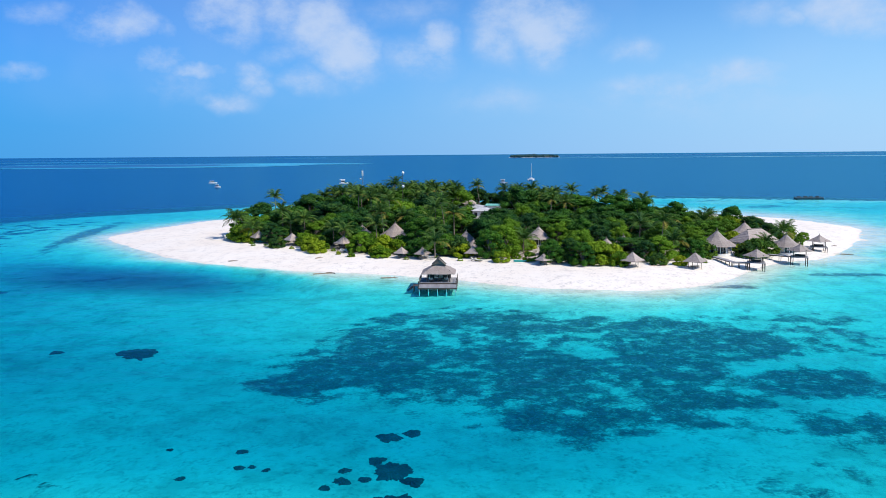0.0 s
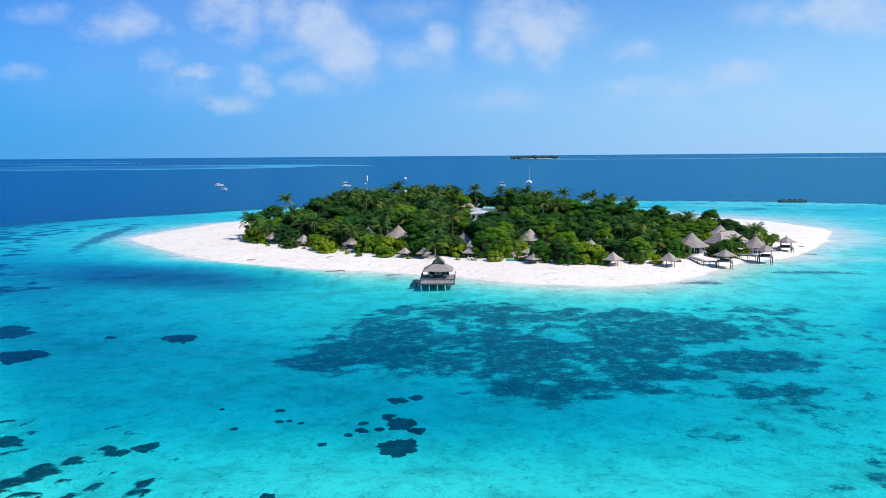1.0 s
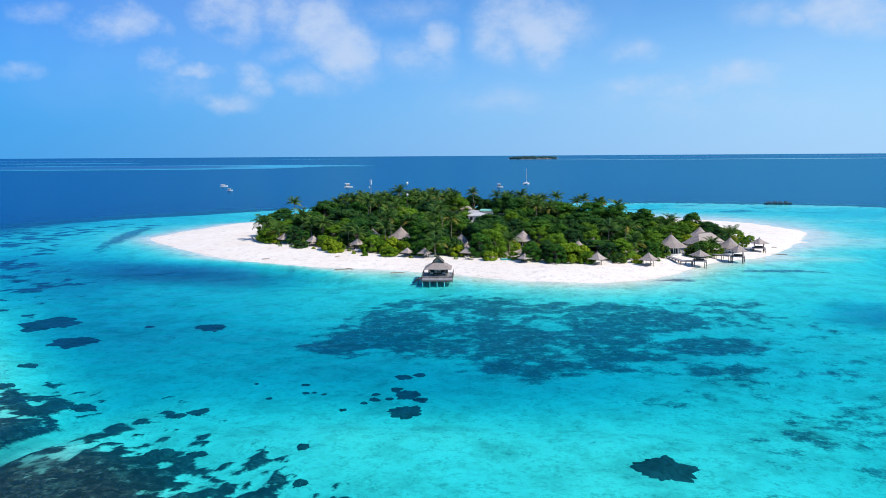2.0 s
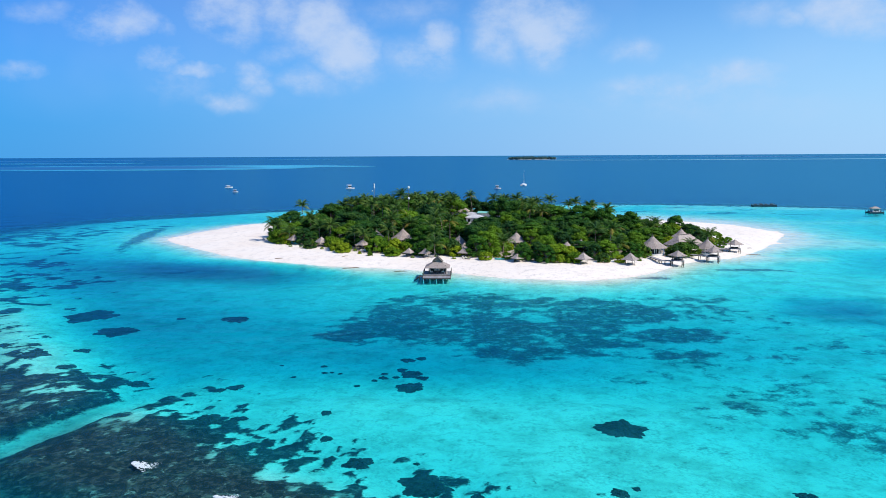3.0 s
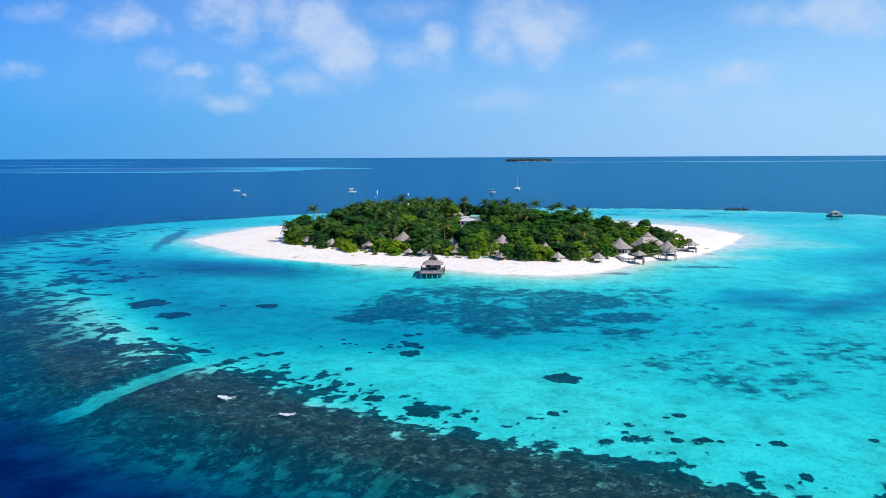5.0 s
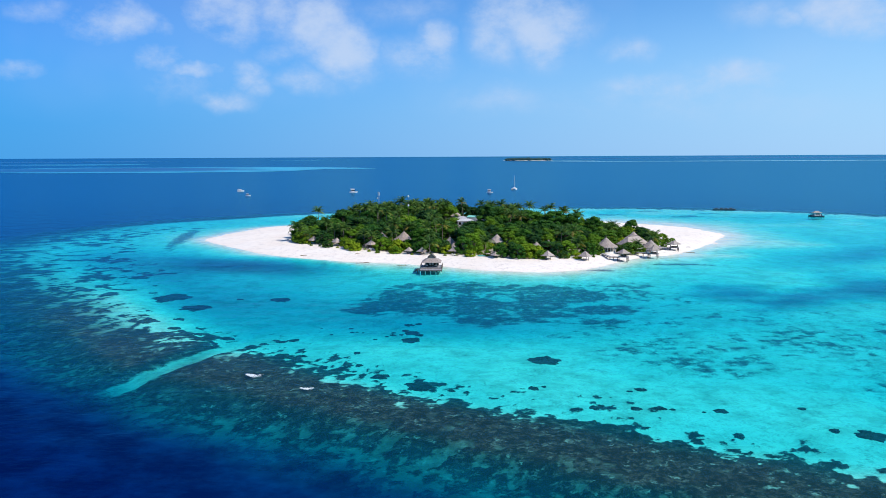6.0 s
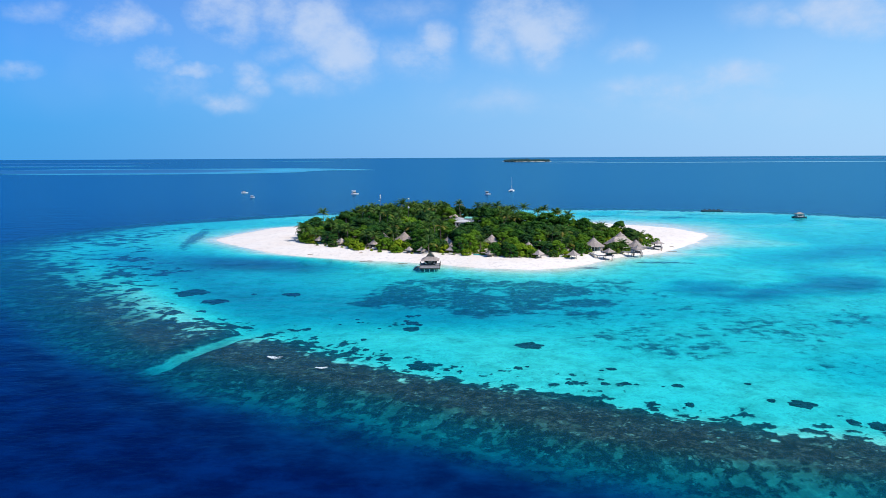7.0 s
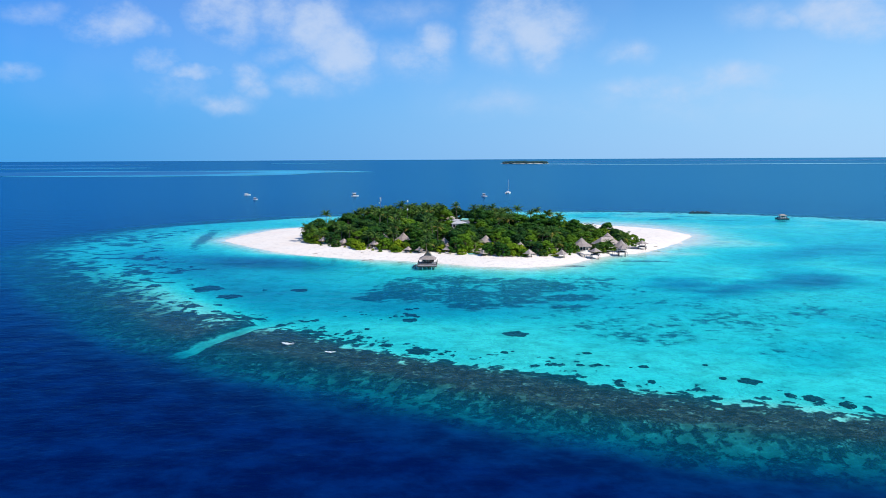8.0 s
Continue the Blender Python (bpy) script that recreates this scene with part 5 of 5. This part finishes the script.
def motor_boat(x, y, turn, long, label, tall=2.0):
    top = thing("motor_boat", pose(x, y, 0, 0, 0, turn), label, "boat", "boats at anchor")
    v, f = hull_mesh(long, long * 0.3, 0.5, 0.9)
    raw("hull", v, f, WHITE, top, "white hull")
    w = long * 0.11
    part("cabin", boxed(-long * 0.28, -w, 0.92, long * 0.16, w, 0.92 + tall * 0.62, bevel=0.08), WHITE, top)
    part("window_band", boxed(-long * 0.26, -w - 0.02, 0.92 + tall * 0.22, long * 0.165, w + 0.02, 0.92 + tall * 0.48), GLASS, top, "dark window band")
    part("canopy", boxed(-long * 0.42, -w * 1.15, 0.95 + tall * 0.64, long * 0.2, w * 1.15, 0.95 + tall * 0.74, bevel=0.03), WHITE, top)
    for s in (-1, 1):
        p = part("canopy_post", rodded((0, 0, 0.8), (0, 0, 0.95 + tall * 0.64), 0.05, n=6), STEEL, top)
        p.location = (-long * 0.39, s * w, 0)


motor_boat(-226.4, 710, 12, 7.5, "pale blue and white launch at anchor")
motor_boat(-195, 622, -8, 5, "white motor boat at anchor")
motor_boat(-95.5, 676, 10, 8, "white cabin boat at anchor", 4.2)
motor_boat(50.3, 658, -10, 6.2, "white boat with a canopy at anchor", 3.6)


def catamaran(x, y, turn):
    top = thing("sailing_catamaran", pose(x, y, 0, 0, 0, turn), "white sailing catamaran with bare tall mast at anchor", "sailing boat", "boats at anchor")
    for s in (-1, 1):
        v, f = hull_mesh(11, 1.4, 0.5, 1.2)
        ob = raw("hull", v, f, WHITE, top)
        ob.location = (0, s * 2.2, 0)
    part("bridge_deck", boxed(-4.5, -2.2, 0.8, 2.2, 2.2, 1.3, bevel=0.06), WHITE, top)
    part("cabin", boxed(-3.2, -1.7, 1.3, 1.2, 1.7, 2.4, bevel=0.25), WHITE, top)
    part("window_band", boxed(-3.0, -1.72, 1.7, 1.22, 1.72, 2.1), GLASS, top)
    part("mast", rodded((0.8, 0, 2.3), (0.8, 0, 16.5), 0.13, 0.09), WHITE, top)
    part("boom", rodded((0.8, 0, 3.6), (-4.6, 0, 3.5), 0.16, 0.14), BLUE, top, "boom with a furled blue sail cover")
    part("forestay", rodded((5.0, 0, 1.3), (0.8, 0, 15.8), 0.04, n=4), STEEL, top)


catamaran(82.5, 724, 75)


def pontoon(x, y, turn, long, wide, cabin, label):
    top = thing("moored_pontoon", pose(x, y, 0, 0, 0, turn), label, "pontoon", "moored pontoons")
    n = 10
    for k in range(n):
        p = part("plank", boxed(-long / n / 2 + 0.02, -wide / 2, 0.55, long / n / 2 - 0.02, wide / 2, 0.75), HAZED_TIMBER, top)
        p.location = (-long / 2 + (k + 0.5) * long / n, 0, 0)
    for s in (-1, 1):
        part("float", rodded((-long / 2, s * wide * 0.35, 0.2), (long / 2, s * wide * 0.35, 0.2), 0.45, n=10), HAZED_TIMBER, top)
    for k in range(6):
        for s in (-1, 1):
            p = part("mooring_post", rodded((0, 0, -1), (0, 0, 1.5), 0.12, n=6), HAZED_TIMBER, top)
            p.location = (-long / 2 + 0.4 + k * (long - 0.8) / 5, s * wide * 0.46, 0)
    for k in range(4):
        p = part("crate", boxed(-0.8, -0.6, 0.75, 0.8, 0.6, 1.4 + 0.2 * (k % 2), bevel=0.05), HAZED_TIMBER, top)
        p.location = (-long * 0.35 + k * long * 0.22, 0.2 * (-1) ** k, 0)
    if cabin:
        part("cabin", boxed(-long * 0.25, -wide * 0.3, 0.75, long * 0.25, wide * 0.3, 2.7, bevel=0.05), WALL, top)
        part("cabin_window", boxed(-long * 0.16, -wide * 0.31, 1.5, long * 0.16, wide * 0.31, 2.2), GLASS, top)
        part("cabin_roof", hip(bmesh.new(), -long * 0.32, -wide * 0.4, long * 0.32, wide * 0.4, 2.72, 3.8), THATCH, top)


pontoon(208.6, 420, -4, 15.5, 4, False, "long dark timber pontoon moored at the reef edge")
pontoon(247, 360, 0, 8.5, 5, True, "dark pontoon with a small roofed cabin")


# ---- coral heads on the lagoon floor ----
def coral_head(seed):
    rng = np.random.RandomState(seed)
    seg, rings = 72, 9
    off = rng.rand(2) * 60
    verts, faces = [(0, 0, 0.62)], []
    for r in range(1, rings + 1):
        t = r / rings
        for s in range(seg):
            a = 2 * math.pi * s / seg
            c, d = math.cos(a), math.sin(a)
            k = 0.3 + 1.4 * float(fbm(np.array([c * 1.5 + off[0]]), np.array([d * 1.5 + off[1]]), 6)[0]) + 0.45 * (float(fbm(np.array([c * 7 + off[1]]), np.array([d * 8 + off[0]]), 3)[0]) - 0.5)
            bump = float(fbm(np.array([c * t * 5 + off[1]]), np.array([d * t * 5 + off[0]]), 3)[0])
            h = (0.9 * (1 - t ** 3.5) + 0.0) * (0.45 + 0.8 * bump) - (0.5 if r == rings else 0.0)
            verts.append((c * t * k, d * t * k, h))
    for s in range(seg):
        faces.append((0, 1 + s, 1 + (s + 1) % seg))
    for r in range(rings - 1):
        for s in range(seg):
            a, b = 1 + r * seg + s, 1 + r * seg + (s + 1) % seg
            faces.append((a, a + seg, b + seg, b))
    ob = raw("coral_head", verts, faces, CORAL)
    return tagged(ob, "dark rounded coral head on pale lagoon sand", "coral", "coral heads")


HEADS = [coral_head(60 + k) for k in range(8)]
LAGOON_HEADS = [(-49.3, 100, 3.7), (-84.8, 104.5, 6.4), (-71.9, 88.2, 4.4), (-62.3, 101, 1.1), (-22.2, 61.4, 0.7), (-21.4, 57.4, 0.7), (-20.2, 57.6, 0.5), (-18.6, 56.8, 0.5), (-26.4, 55, 0.6), (-7, 65, 1.4), (-4.7, 66.2, 1.0), (-7.9, 58.9, 1.1), (-6.2, 56.4, 2.2),
                (-5.9, 48.7, 3.2), (-10.8, 56.6, 0.7), (-10.7, 54.2, 0.9), (-12.1, 52.7, 0.7), (-14.8, 49.8, 0.6), (24.2, 28.5, 3.4), (-3.9, 54, 1.2), (-8.6, 54.6, 0.7), (-30, 62, 0.5)]
RIM_HEADS = [(-76.9, 65, 3.0), (-70.8, 70, 1.7), (-52.4, 50.3, 2.5), (-67.4, 57.3, 2.0), (-59.7, 52.5, 1.5), (-34.8, 49, 1.6), (-37, 47.5, 1.0), (-34.3, 32.6, 2.2), (-29.9, 33.4, 1.3), (-17.6, 35, 1.0), (-16, 25, 1.1), (-10.7, 17.6, 2.0), (-2.4, 11, 3.4), (3.6, 8.5, 0.9), (-3.6, 17, 0.5)]
EAST_HEADS = [(19.3, 8.2, 1.4), (21.5, 9.4, 0.6), (37.3, 6.5, 0.6), (39.8, 7.6, 1.3), (28.9, -2.8, 1.1), (36, -3.2, 1.0), (40.3, -3.1, 1.2), (42.4, -3.6, 0.6), (47.6, -4.6, 0.5), (50.8, -4.2, 1.3), (49.6, -15.4, 1.1), (65.5, -14.2, 1.1), (70.3, -15.8, 2.6), (65.4, -3.3, 0.8), (75.3, -25, 1.3), (79.1, -27, 2.2), (83.5, -31.5, 2.0)]
for k, (x, y, r) in enumerate(LAGOON_HEADS + RIM_HEADS + EAST_HEADS):
    plant(HEADS, k, scaled(x, y, height(x, y) - 0.05, k * 77, 0.95 * r, min(0.4, 0.35 / r + 0.04)))


# ---- small breaking waves on the crest ----
def breaker(x, y, turn, long, seed):
    """A torn streak of foam: a thick ragged core at its head and flecks drawn out behind."""
    rng = np.random.RandomState(seed)
    verts, faces = [], []
    for k in range(int(90 * long)):
        u = rng.rand() ** 1.6
        v = rng.normal() * (0.07 + 0.3 * u) * long * 0.5
        px, py, s = (u - 0.35) * long, v + 0.12 * long * math.sin(4 * u + seed), (0.03 + 0.15 * rng.rand() ** 2) * (1.15 - 0.8 * u)
        i = len(verts)
        for a in range(6):
            g = a * 1.047 + rng.rand() * 0.5
            verts.append((px + 1.8 * s * math.cos(g), py + s * math.sin(g), 0.04 + 0.05 * rng.rand()))
        verts.append((px, py, 0.12 + 0.2 * s))
        faces += [(i + a, i + (a + 1) % 6, i + 6) for a in range(6)]
    ob = raw("breaking_wave", verts, faces, FOAM)
    ob.matrix_basis = pose(x, y, 0, 0, 0, turn)
    tagged(ob, "white foam of a small wave breaking on the reef", "wave", "breaking waves", "stuff")


for k, (x, y, turn, long) in enumerate(((-36.0, 13.4, -12, 3.4), (-23.8, 5.0, -10, 2.4))):
    breaker(x, y, turn, long, 90 + k)


# ---- neighbouring island on the horizon ----
def far_island():
    top = thing("far_island", pose(368, 3150, 1.3), "low wooded island with a pale beach on the horizon", "island")
    n = 48
    ring = [(112 * math.cos(2 * math.pi * k / n), 46 * math.sin(2 * math.pi * k / n), -0.5) for k in range(n)]
    inner = [(p[0] * 0.93, p[1] * 0.85, 0.8) for p in ring]
    faces = [(k, (k + 1) % n, n + (k + 1) % n, n + k) for k in range(n)] + [tuple(range(n, 2 * n))]
    raw("beach", ring + inner, faces, PALE_SAND, top)
    rng = np.random.RandomState(5)
    lobes = []
    for k in range(120):
        a, d = rng.uniform(0, 6.283), math.sqrt(rng.rand())
        r = 6 + 4 * rng.rand()
        lobes.append((104 * d * math.cos(a), 42 * d * math.sin(a), 4 + 5 * rng.rand() * (1 - d * d), r, r * 0.7))
    v, f = leaf_cloud(rng, lobes, 5000, 1.6)
    tagged(raw("woodland", v, f, HAZY, top), "dense far woods in hazed blue-green", kind="stuff")


PALE_SAND = plain("pale_beach", (0.74, 0.68, 0.6), (0.84, 0.79, 0.72), 0.1, 0.9)
far_island()
